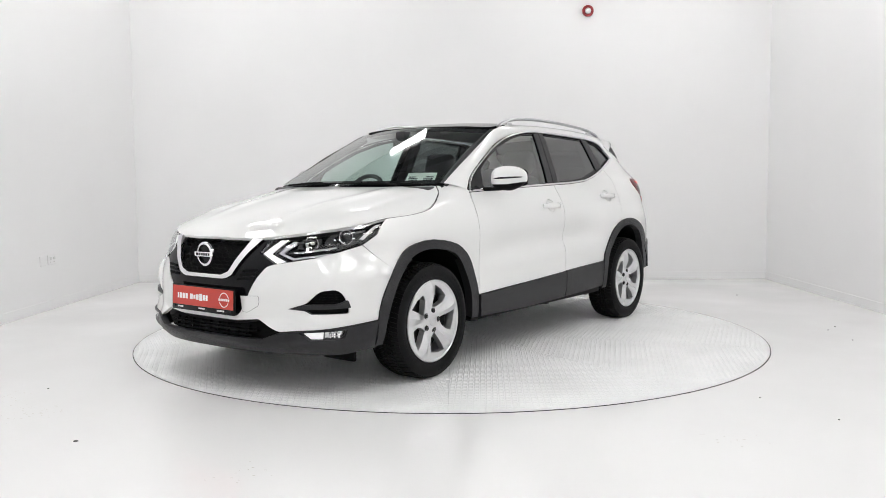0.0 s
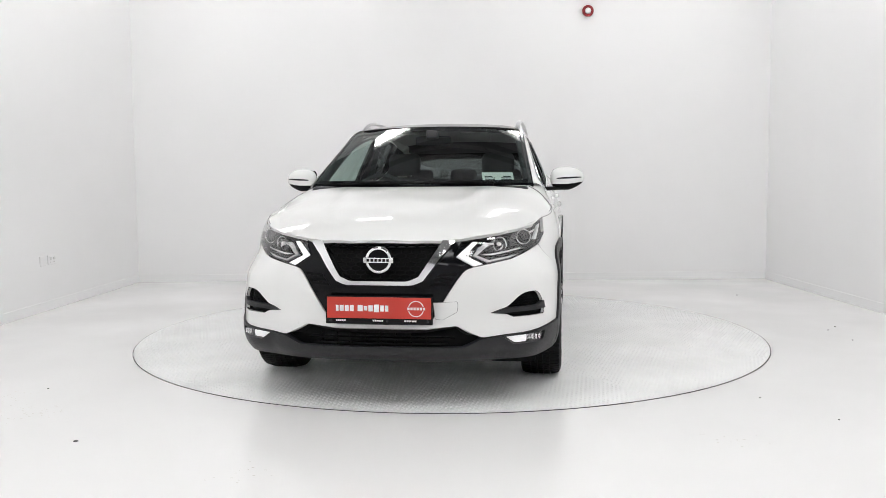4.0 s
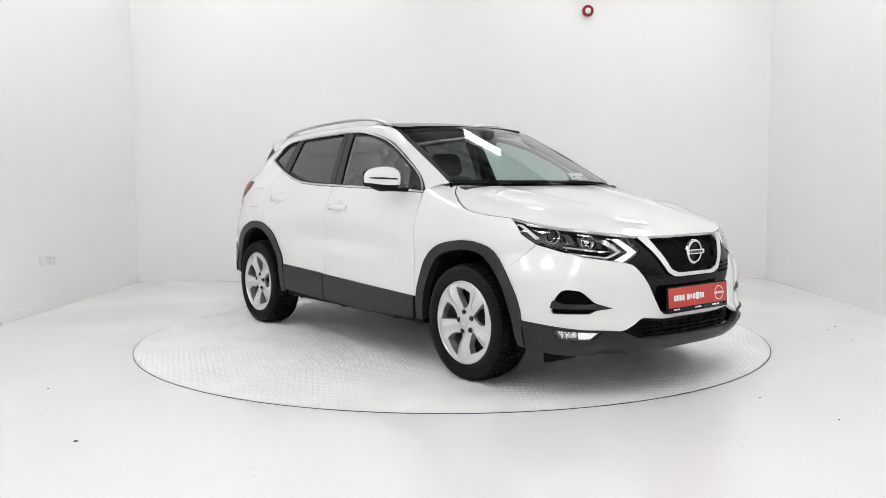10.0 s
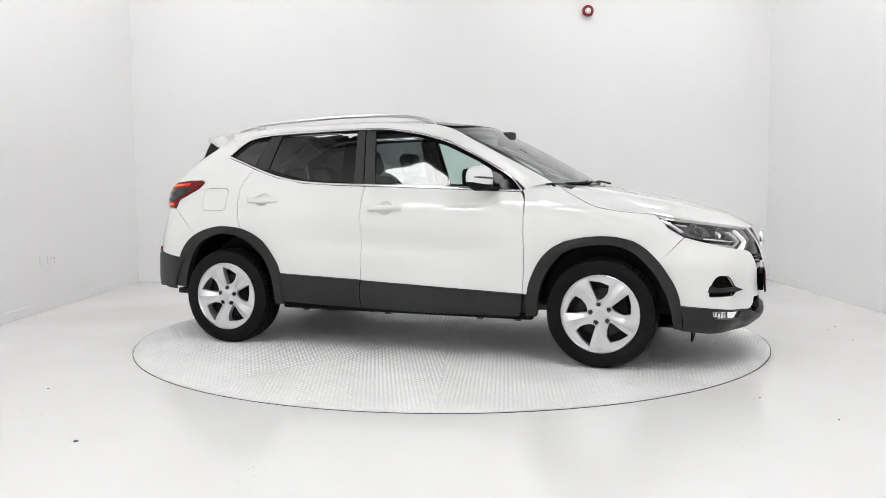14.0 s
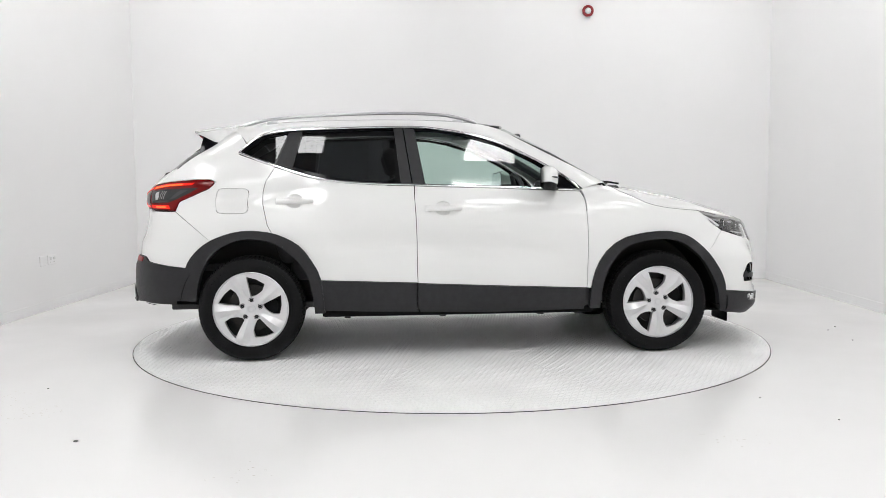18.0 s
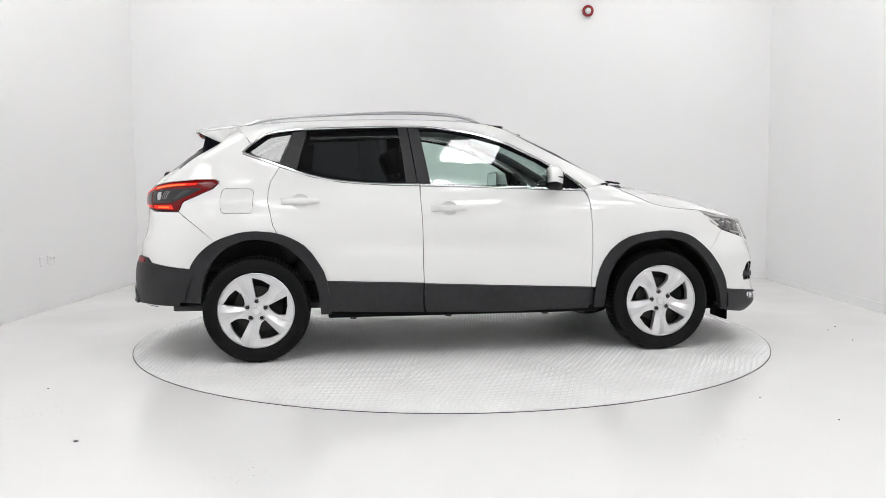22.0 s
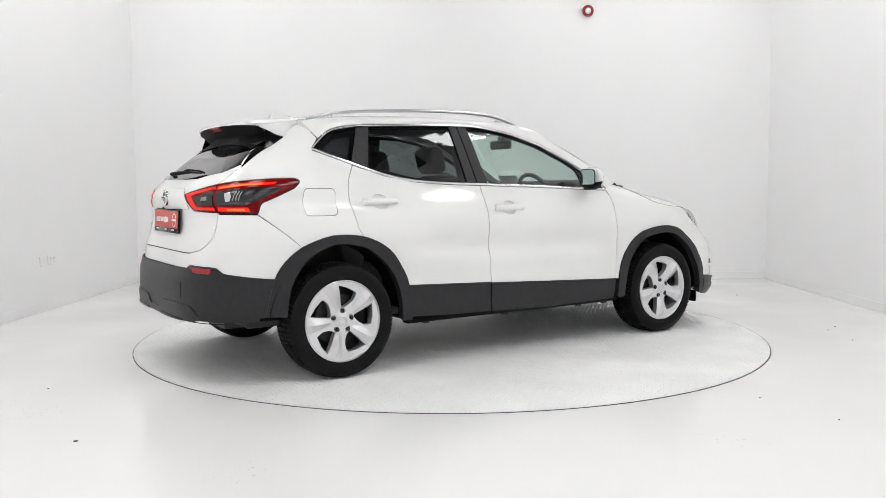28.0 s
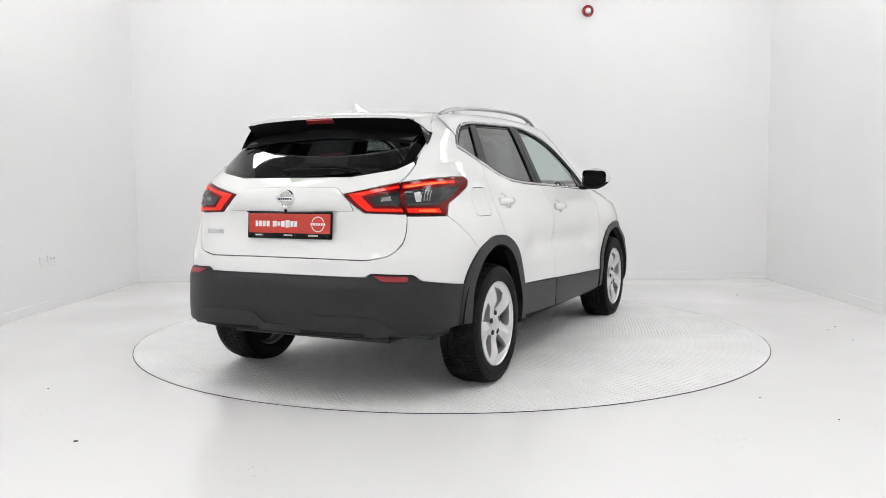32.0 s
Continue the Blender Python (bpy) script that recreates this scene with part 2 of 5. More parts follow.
# ---- the body's shape: plan outlines by height (metres, origin on the ground between the axles, x forward) ----
def table(rows):
    """A smooth curve through (key, value) rows."""
    ks, vs = [r[0] for r in rows], [r[1] for r in rows]
    n = len(ks)
    d = [(vs[i + 1] - vs[i]) / (ks[i + 1] - ks[i]) for i in range(n - 1)]
    m = [d[0]] + [0.0 if d[i - 1] * d[i] <= 0 else 2 * d[i - 1] * d[i] / (d[i - 1] + d[i]) for i in range(1, n - 1)] + [d[-1]]

    def value(k):
        if k <= ks[0]:
            return vs[0] + m[0] * (k - ks[0])
        if k >= ks[-1]:
            return vs[-1] + m[-1] * (k - ks[-1])
        i = 0
        while k > ks[i + 1]:
            i += 1
        h = ks[i + 1] - ks[i]
        t = (k - ks[i]) / h
        return ((1 + 2 * t) * (1 - t) ** 2 * vs[i] + t * (1 - t) ** 2 * h * m[i]
                + t * t * (3 - 2 * t) * vs[i + 1] + t * t * (t - 1) * h * m[i + 1])
    return value


nose_x = table([(.18, 2.10), (.24, 2.19), (.30, 2.245), (.36, 2.245), (.42, 2.225), (.50, 2.225), (.60, 2.235), (.70, 2.225),
                (.78, 2.195), (.84, 2.16), (.90, 2.09), (.96, 1.93), (1.02, 1.66), (1.08, 1.36), (1.125, 1.17), (1.20, 1.05),
                (1.30, .87), (1.40, .69), (1.50, .49), (1.56, .35)])
tail_x = table([(.18, -2.02), (.28, -2.10), (.36, -2.145), (.50, -2.15), (.60, -2.145), (.66, -2.12), (.74, -2.11), (.80, -2.085), (.90, -2.062), (.97, -2.06),
                (1.02, -2.072), (1.06, -2.07), (1.10, -2.045), (1.20, -1.985), (1.30, -1.90), (1.36, -1.815), (1.40, -1.75), (1.48, -1.62), (1.56, -1.49)])
half_w = table([(.18, .80), (.26, .855), (.34, .872), (.45, .878), (.56, .874), (.70, .882), (.80, .884), (.90, .868), (.98, .84),
                (1.05, .80), (1.10, .772), (1.20, .732), (1.30, .690), (1.40, .647), (1.48, .608), (1.54, .565), (1.58, .52)])
nose_c = table([(.18, 1.15), (.94, 1.15), (1.05, .85), (1.125, .62), (1.30, .36), (1.56, -.1)])
tail_c = table([(.18, -1.2), (1.0, -1.2), (1.2, -1.1), (1.56, -1.0)])
nose_n = table([(.18, 3.0), (.50, 3.0), (.76, 2.6), (.95, 2.6), (1.125, 2.8), (1.56, 3.0)])
tail_n = table([(.18, 4.0), (1.0, 4.0), (1.30, 3.9), (1.45, 3.5), (1.56, 3.2)])
hood_z = table([(1.00, 1.122), (1.20, 1.098), (1.40, 1.062), (1.70, 1.005), (1.90, .957), (2.05, .908), (2.14, .862), (2.20, .825)])
hood_k = table([(1.0, .005), (1.1, .036), (1.29, .072), (1.62, .084), (1.77, .125), (1.98, .178), (2.2, .25)])
tail_push = table([(1.0, .0), (1.10, .0), (1.16, .02), (1.24, .062), (1.33, .095), (1.42, .10), (1.56, .10)])
roof_z = table([(-1.80, 1.49), (-1.60, 1.525), (-1.30, 1.552), (-.90, 1.572), (-.45, 1.58), (.0, 1.572), (.25, 1.547), (.41, 1.522), (.6, 1.48)])


def flat_tail(w, z):
    """How far the rear window's middle lies ahead of the round outline; w is the place across, 0 to 1."""
    q = max(0.0, 1 - min(1.0, w) ** 3.9) ** (1 / 3.9)
    return tail_push(z) * max(0.0, (q - .834) / .166)


def haunch(x, z):
    """The swell of the rear wings round the tail lamps."""
    a = min(1.0, max(0.0, (-.95 - x) / .6))
    return .068 * a * a * (3 - 2 * a) * math.exp(-((z - 1.13) / .085) ** 2)


def ease(t):
    t = min(1.0, max(0.0, t))
    return t * t * (3 - 2 * t)


def bulge(deg, z):
    """The fuller corners of the front bumper."""
    d = abs(deg)
    return .058 * ease((d - 36) / 13) * (1 - ease((d - 57) / 22)) * (1 - ease((z - .62) / .16))


def nose_deg(x, z):
    """The angle at which the nose's outline has this x."""
    lo, hi = 0.0, 90.0
    for _ in range(30):
        m = (lo + hi) / 2
        lo, hi = (m, hi) if polar(m, z, 1)[0] > x else (lo, m)
    return lo


def scoop(x, z):
    """The hollow drawn along the lower doors."""
    zc = .715 - .035 * x
    return .036 * ease((x + .98) / .42) * ease((.93 - x) / .5) * math.exp(-((z - zc) / (.065 if z < zc else .13)) ** 2)


def side_y(x, z):
    """Half width of the body at x and height z."""
    w = half_w(z) * (1 + haunch(x, z)) - scoop(x, z)
    if x > nose_c(z):
        return polar(nose_deg(x, z), z, 1)[1]
    elif x < tail_c(z):
        c, n = tail_c(z), tail_n(z)
        q = 1 - min(1.0, (x - c) / (tail_x(z) - c)) ** n
    else:
        return w
    return w * max(q, 0.0) ** (1 / n)


def polar(deg, z, end):
    """The point of the outline at height z, at an angle from the car's middle line, at its nose (end 1) or tail (end -1)."""
    a = math.radians(deg)
    c, e, n = (nose_c(z), nose_x(z), nose_n(z)) if end > 0 else (tail_c(z), tail_x(z), tail_n(z))
    u, v = math.cos(a), math.sin(a)
    r = (abs(u) ** n + abs(v) ** n) ** (-1 / n)
    if end > 0:
        r *= 1 + bulge(deg, z)
    x = c + (e - c) * r * u
    if end < 0:
        x += flat_tail(r * abs(v), z)
    return x, half_w(z) * (1 + haunch(x, z)) * r * v, z


def hood(x, y):
    return hood_z(x) - hood_k(x) * y * y - 1.1 * max(0.0, abs(y) - .6) ** 2 + .008 * min(1.0, max(0.0, (2.0 - x) / .35)) * min(1.0, max(0.0, (x - 1.05) / .2)) * math.exp(-((abs(y) - .30 - .18 * (1.9 - x)) / .05) ** 2)


def roof(x, y):
    return roof_z(x) - .085 * y * y - .35 * max(0.0, abs(y) - .40) ** 2


# ---- the room ----
def slab(name, lo, hi, mat, label, category):
    return tagged(part(name, box_bm(lo, hi), mat, smooth=False), label, category, kind="structure")


slab("floor", (-3.9, -9.2, -.25), (3.9, 3.6, 0), FLOOR, "glossy white painted floor with faint scuffs", "floor")
slab("wall_north", (-3.9, 3.42, 0), (3.9, 3.62, 4.9), WALL, "plain white painted back wall", "wall")
slab("wall_west", (-3.9, -9.2, 0), (-3.68, 3.42, 4.9), WALL, "plain white painted side wall", "wall")
slab("wall_east", (3.70, -9.2, 0), (3.9, 3.42, 4.9), WALL, "plain white painted side wall", "wall")
slab("wall_south", (-3.68, -9.2, 0), (3.70, -9.0, 4.9), WALL, "plain white painted wall", "wall")
slab("ceiling", (-3.9, -9.2, 4.9), (3.9, 3.62, 5.0), CEIL, "dark grey ceiling", "ceiling")
for lo, hi in (((-3.673, 3.413, 0), (3.693, 3.42, .085)), ((-3.68, -9.0, 0), (-3.673, 3.413, .085)), ((3.693, -9.0, 0), (3.70, 3.413, .085))):
    tagged(part("baseboard", box_bm(lo, hi, .002, 1), WALL, smooth=False), "low white painted baseboard along the wall", "baseboard", kind="structure")


def ceiling_light(x, y, k=1.0):
    z = 4.0
    lamp = tagged(new("ceiling_light"), "flat white lit panel lamp of a partly added set, hung from the dark ceiling", "ceiling light", "lamps under the ceiling")
    lamp.location = (x, y, z)
    part("frame", box_bm((-.315, -.295, 0), (.315, .295, .04), .004, 1), PLASTIC_WHITE, lamp, smooth=False)
    # the 6 cm drop with glowing sides is added to light the walls
    part("diffuser", box_bm((-.30, -.28 * k, -.06), (.30, .28 * k, -.001)), LIGHT, lamp, "glowing white diffuser", smooth=False)
    for i, j in ((-.28, -.26), (.28, -.26), (-.28, .26), (.28, .26)):
        part("wire", tube([(i, j, .04), (i, j, 4.9 - z)], .003, 6), SATIN, lamp)
    return lamp


# rows -7.4 and -5.6 are unseen, added to light the car's near side
for gx in (-2.7, -1.10, 1.04, 2.7):
    for gy, k in ((-7.4, .45), (-5.6, .45), (-3.95, .65), (-2.85, .95), (2.30, .58)):
        ceiling_light(gx, gy, k)
# unseen lamps, added to brighten and even out the walls
for gx in (-2.75, 2.75):
    for gy in (-1.1, .6):
        ceiling_light(gx, gy, 1.0)

for gy in (-6.3, -2.0, 1.8):
    beam = tagged(new("roof_beam"), "dark steel roof beam under the ceiling", "beam", "roof beams", "structure")
    for z0, z1 in ((4.86, 4.9), (4.40, 4.45)):
        part("flange", box_bm((-3.68, gy - .08, z0), (3.70, gy + .08, z1)), BEAM, beam, smooth=False)
    for k in range(14):
        x = -3.6 + k * .52
        part("brace", tube([(x, gy, 4.43), (x + .26, gy, 4.87)], .02, 6), BEAM, beam)

# fire alarm on the back wall
alarm = tagged(new("fire_alarm"), "small round dark red fire alarm sounder on the wall", "alarm")
alarm.location = (1.585, 3.42, 3.085)
part("back_box", lathe([(0, .034), (-.03, .034), (-.034, .030), (-.034, .001)], 28), PLASTIC_WHITE, alarm, "white mounting base")
part("body", lathe([(-.030, .052), (-.06, .066), (-.080, .064), (-.088, .052), (-.082, .040), (-.078, .036)], 36), ALARM_RED, alarm)
part("lens", lathe([(-.078, .036), (-.092, .030), (-.098, .016), (-.099, .001)], 28), SIGN_WHITE, alarm, "clear front lens")

# double socket on the side wall
for y0, label in ((1.235, "white double wall socket"), (1.09, "white blank wall plate beside a socket")):
    s = tagged(new("wall_socket"), label, "socket", "wall sockets")
    part("plate", box_bm((-3.68, y0, .41), (-3.672, y0 + (.15 if y0 > 1.2 else .11), .50), .003, 1), WALL, s, smooth=False)
    if y0 > 1.2:
        for k in (.03, .095):
            part("switch", box_bm((-3.672, y0 + k, .455), (-3.667, y0 + k + .035, .48), .002, 1), PLASTIC_WHITE, s, smooth=False)
            part("pin_hole", box_bm((-3.673, y0 + k + .01, .43), (-3.6715, y0 + k + .025, .437)), STAIN, s, smooth=False)

# grit and scuffs on the floor
random.seed(4)
for k, (x, y, w) in enumerate(((-1.656, -2.686, 0.012), (2.866, -0.020, 0.008), (2.986, 0.129, 0.008), (2.868, 1.978, 0.010), (2.853, -0.425, 0.006), (1.829, -2.404, 0.006), (-2.240, -1.739, 0.006), (1.609, -1.996, 0.005))):
    tagged(part("grit", lathe([(0, w), (.003, w * .8), (.004, .0005)], 7, axis="z"), SEAM, smooth=False), "speck of dark grit lying on the white floor", "grit", "floor grit").location = (x, y, 0)
for cx, cy, n in ((-2.10, -2.22, 60), (-2.35, -1.9, 30), (-.8, -3.1, 16), (1.2, -2.7, 16)):
    bm = bmesh.new()
    for k in range(n):
        a, r = random.uniform(-.9, .9), random.uniform(.002, .009)
        x, y = cx + random.gauss(0, .10), cy + random.gauss(0, .07)
        ring = []
        for i in range(7):
            t = 2 * math.pi * i / 7
            u, w = r * random.uniform(.6, 1.2) * math.cos(t), .45 * r * random.uniform(.5, 1.2) * math.sin(t)
            ring.append(bm.verts.new((x + math.cos(a) * u - math.sin(a) * w, y + math.sin(a) * u + math.cos(a) * w, .0008)))
        bm.faces.new(ring)
    bmesh.ops.recalc_face_normals(bm, faces=bm.faces)
    for f in bm.faces:
        if f.normal.z < 0:
            f.normal_flip()
    tagged(part("scuff_mark", bm, STAIN, smooth=False), "faint grey scuffs worn into the floor paint", "scuff", kind="stuff")

# ---- the turntable ----
turntable = tagged(new("turntable"), "round turntable of pale embossed tread plate flush in the floor", "turntable")
RADIUS = 2.276
part("rim", lathe([(.0, RADIUS + .0005), (.0025, RADIUS + .0005), (.0025, RADIUS - .005), (.0, RADIUS - .005)], 180, axis="z"), DARK_GAP, turntable, "thin black joint round the plate")
part("edge_band", lathe([(.0012, RADIUS - .005), (.003, RADIUS - .005), (.003, RADIUS - .012), (.0012, RADIUS - .012)], 180, axis="z"), PLATE, turntable)
part("base_disc", lathe([(.0003, RADIUS - .006), (.0009, RADIUS - .006), (.0009, .001)], 120, axis="z"), DARK_GAP, turntable, "dark base under the plates")
SECTORS = 10
for k in range(SECTORS):
    a0, a1 = radians(36 * k), radians(36 * (k + 1))
    bm = bmesh.new()
    ring = [bm.verts.new((0, 0, .003))]
    for i in range(19):
        a = a0 + (a1 - a0) * i / 18
        g = .0022
        r = RADIUS - .0125
        ring.append(bm.verts.new((r * math.cos(a), r * math.sin(a), .003)))
    mid = (a0 + a1) / 2
    bm.faces.new(ring)
    # draw the plate a little off its neighbours
    for v in bm.verts:
        v.co.x += .0012 * math.cos(mid)
        v.co.y += .0012 * math.sin(mid)
    low = [bm.verts.new((v.co.x, v.co.y, .001)) for v in ring]
    for i in range(len(ring)):
        bm.faces.new((ring[i - 1], ring[i], low[i], low[i - 1]))
    bmesh.ops.recalc_face_normals(bm, faces=bm.faces)
    part("plate", bm, PLATE, turntable, smooth=False)
    # raised tears of the tread, in two crossed directions, turned with each plate
    verts, faces = [], []
    p = .0235
    turn = mid + radians(25 if k % 2 else -20)
    ct, st = math.cos(turn), math.sin(turn)
    shape = [(1, 0, 0), (0, 1, 0), (-1, 0, 0), (0, -1, 0), (.45, 0, 1), (-.45, 0, 1)]
    m = int(RADIUS / p) + 2
    for i in range(-m, m + 1):
        for j in range(-m, m + 1):
            u, w = (i + .0) * p, (j + .0) * p
            x, y = ct * u - st * w, st * u + ct * w
            r = math.hypot(x, y)
            if r > RADIUS - .022 or r < .03:
                continue
            a = math.atan2(y, x) % (2 * math.pi)
            if not a0 + .006 / r < a < a1 - .006 / r:
                continue
            d = turn + (math.pi / 4 if (i + j) % 2 else -math.pi / 4)
            cd, sd = math.cos(d), math.sin(d)
            b = len(verts)
            for hx, hy, hz in shape:
                lx, ly = hx * .0130, hy * .0054
                verts.append((x + cd * lx - sd * ly, y + sd * lx + cd * ly, .0028 + .0027 * hz))
            faces += [(b, b + 1, b + 4), (b + 1, b + 5, b + 4), (b + 1, b + 2, b + 5), (b + 2, b + 3, b + 5), (b + 3, b + 4, b + 5), (b + 3, b, b + 4)]
    me = bpy.data.meshes.new("tread")
    me.from_pydata(verts, [], faces)
    me.materials.append(PLATE)
    tagged(new("tread", me), "raised tear pattern of the tread plate", kind="stuff").parent = turntable


# ---- the car ----
car = tagged(new("car"), "white compact crossover car with black wheel-arch cladding and silver alloy wheels", "car")

F_ARCH_OUT = [(.868, .300), (.874, .434), (.901, .546), (.974, .676), (1.106, .767), (1.32, .803), (1.47, .788), (1.564, .748), (1.662, .660), (1.722, .582), (1.768, .500), (1.793, .404), (1.797, .262)]
F_ARCH_IN = [(.935, .300), (.958, .470), (1.015, .600), (1.127, .711), (1.32, .749), (1.46, .733), (1.56, .672), (1.645, .582), (1.726, .424), (1.752, .268)]
R_ARCH_OUT = [(-.860, .300), (-.885, .521), (-.936, .631), (-1.022, .740), (-1.162, .812), (-1.315, .833), (-1.441, .820), (-1.574, .772), (-1.672, .694), (-1.73, .598), (-1.783, .396)]
R_ARCH_IN = [(-.925, .300), (-.950, .486), (-1.025, .632), (-1.163, .745), (-1.316, .780), (-1.425, .763), (-1.549, .694), (-1.635, .551), (-1.665, .386)]
HEADLAMP = [(60.0, .934), (51.6, .908), (39.5, .872), (32, .855), (25.7, .836), (23.6, .762), (29.6, .704), (42, .738), (48.4, .768), (54.3, .798, .8), (58.2, .850)]
INTAKE = [(49.6, .578, 2.5), (43.8, .567, 1.5), (39.5, .500, .8), (34.2, .472), (39.2, .463, .5), (41.0, .447), (51.6, .451, 1)]
FOG = [(51.2, .366, .6), (38.2, .352), (41.4, .313, .6), (50.4, .322, .6)]
LAMP_OUT = [(39.4, 1.127), (47.8, 1.144), (56.5, 1.155), (62.6, 1.157, .8), (65.0, 1.140, .8), (64.0, 1.098), (59.9, 1.053, 2), (55.2, 1.017, 1), (53.4, .960, .5), (40.6, .968)]
LAMP_IN = [(22.5, 1.070), (31.2, 1.098), (39.2, 1.126), (40.4, .968), (28.4, .977)]


def hood_at(x, y):
    return x, y, hood(x, y)


def roof_at(x, y):
    return x, y, roof(x, y)


# bonnet: half its outline, from the cowl round to the nose
HOOD = [(1.125, 0), (1.10, .35), (1.035, .60), (1.02, .67, .02), (1.10, .752, .03), (1.20, .80), (1.29, .828, .05), (1.45, .82), (1.62, .785), (1.77, .742), (1.90, .665), (1.985, .588), (2.06, .49), (2.115, .395), (2.15, .30), (2.175, .15), (2.18, 0)]
half = [(y, x, *r) for x, y, *r in HOOD]
for sd in (1, -1):
    run = smooth([(x, y) for x, y, *_ in HOOD[3:10]], 4)
    # thin dark tube stands in for the shade in the bonnet's shut line
    part("bonnet_shut_line", tube([(x, sd * max(y + .003, side_y(x, hood(x, y)) + .0005 if x > 1.06 else 0), hood(x, y) + .0004) for x, y in run], .0013, 6), SEAM, car, "dark tube for the shade in the bonnet's shut line")
part("bonnet", sheet(sym(half), .045, lambda y, x: hood_at(x, y), gap=.0014), WHITE, car)

# roof
GLASS_ROOF = [(0, .395), (.3, .375), (.50, .325), (.555, .27, .03), (.555, -.80, .03), (0, -.83)]
part("roof_glass", sheet(sym(GLASS_ROOF), .06, lambda y, x: roof_at(x, y)), GLOSS_BLACK, car, "black panoramic glass roof")
part("roof_panel", sheet(sym([(0, -.836), (.555, -.806), (.575, -.85), (.568, -1.30), (.545, -1.44), (.3, -1.47), (0, -1.48)]), .06, lambda y, x: roof_at(x, y)), WHITE, car)

# spoiler over the rear window
SPOILER = [(0, -1.484), (.3, -1.474), (.545, -1.444), (.572, -1.46, .01), (.575, -1.60), (.545, -1.685, .03), (.43, -1.735), (.25, -1.762), (0, -1.772)]
spoiler = part("spoiler", sheet(sym(SPOILER), .05, lambda y, x: (x, y, roof(x, y) - .03 * max(0, abs(y) - .4)), depth=.010, lip=.005), WHITE, car)
a, b, d = [], [], []
for i in range(25):
    y = -.55 + 1.10 * i / 24
    xr = -1.768 + .25 * y * y
    a.append((xr + .004, y, roof(xr, y) - .03 * max(0, abs(y) - .4) - .010))
    b.append(tail_at(y, 1.374 - .045 * (abs(y) / .55) ** 2))
    d.append((-1.44, y, roof(-1.44, y) - .03))
m = [(p[0] + .075, p[1], 1.425 - .03 * (p[1] / .55) ** 2) for p in a]
part("spoiler_underside", loft(a, m, 2, 0), MATT_BLACK, spoiler, "black underside")
part("spoiler_foot", loft(m, b, 2, 0), MATT_BLACK, spoiler, "black foot on the rear window")
part("spoiler_lining", loft(d, [(x + .03, y, z + .02) for x, y, z in b], 2, 0), TRIM, spoiler, "dark inner lining")
part("brake_light", sheet([(-.085, 0), (.085, 0), (.085, .018), (-.085, .018)], .02, lambda y, w: (-1.744 + .25 * y * y - w * 1.1, y, 1.4625 + w), depth=.01, gap=0), ALARM_RED, spoiler, "unlit red high brake light")
for s in (1, -1):
    fin = [(-1.552, side_y(-1.552, 1.400) + .002, 1.400), (-1.59, .573, 1.412), (-1.62, .569, 1.427), (-1.65, .560, 1.442)]
    foot = [(-1.556, side_y(-1.556, 1.394) + .003, 1.394), (-1.60, side_y(-1.60, 1.366) + .005, 1.366), (-1.64, side_y(-1.64, 1.342) + .007, 1.342), (-1.672, side_y(-1.672, 1.326) + .010, 1.326)]
    part("spoiler_fin", loft([(x, s * y, z) for x, y, z in smooth(fin)], [(x, s * y, z) for x, y, z in smooth(foot)], 3, .004), GLOSS_BLACK, spoiler, "black side fin")
    edge = [(-1.452, .572, 1.500), (-1.52, .575, 1.490), (-1.59, .575, 1.476), (-1.65, .562, 1.468), (-1.697, .533, 1.464)]
    foot = [(-1.455, side_y(-1.455, 1.475), 1.475), (-1.50, side_y(-1.50, 1.448), 1.448), (-1.55, side_y(-1.55, 1.404) + .003, 1.404), (-1.595, .575, 1.414), (-1.645, .563, 1.440), (-1.693, .535, 1.459)]
    part("spoiler_side", loft([(x, s * y, z) for x, y, z in smooth(edge)], [(x, s * y, z) for x, y, z in smooth(foot)], 4, .004), WHITE, spoiler)
    part("spoiler_cheek", loft([(x, s * (y - .010), z - .010) for x, y, z in smooth(edge)], [(x, s * (y - .010), z + .001) for x, y, z in smooth(foot)], 4, .004), GLOSS_BLACK, spoiler, "black inner cheek")
    brow = [(-1.33, .566, 1.511), (-1.40, .563, 1.502), (-1.45, .568, 1.496), (-1.50, .570, 1.487), (-1.54, .571, 1.480)]
    base = [(-1.345, side_y(-1.345, 1.415) - .004, 1.415), (-1.40, side_y(-1.40, 1.436) - .004, 1.436), (-1.45, side_y(-1.45, 1.470) - .004, 1.470), (-1.50, side_y(-1.50, 1.446) - .004, 1.446), (-1.54, side_y(-1.54, 1.412) - .004, 1.412)]
    part("corner_panel", loft([(x, s * y, z) for x, y, z in smooth(brow)], [(x, s * y, z) for x, y, z in smooth(base)], 3, .0), WHITE, car)

# windscreen
def screen(u, v):
    bx, by, bz = 1.155 - .155 * u * u, .715 * u, 1.112 + .008 * u * u
    tx, ty, tz = .405 - .115 * u * u, .612 * u, 1.522 - .035 * u * u
    g = .009 * math.sin(math.pi * v)
    return bx + (tx - bx) * v + g * .5, by + (ty - by) * v, bz + (tz - bz) * v + g


part("windscreen", sheet([(-1, 0), (1, 0), (1, 1), (-1, 1)], (.1, .1), screen, depth=0, gap=.006), CLEAR, car, "clear green-tinted windscreen")
part("windscreen_surround", sheet([(-1, -.015), (1, -.015), (1, 1.02), (-1, 1.02)], (.1, .1), screen, depth=.01, gap=.002, off=-.004,
                                  holes=[[(-.955, .075, .04), (.955, .075, .04), (.945, .955, .05), (-.945, .955, .05)]]), GLOSS_BLACK, car, "black printed edge of the windscreen")
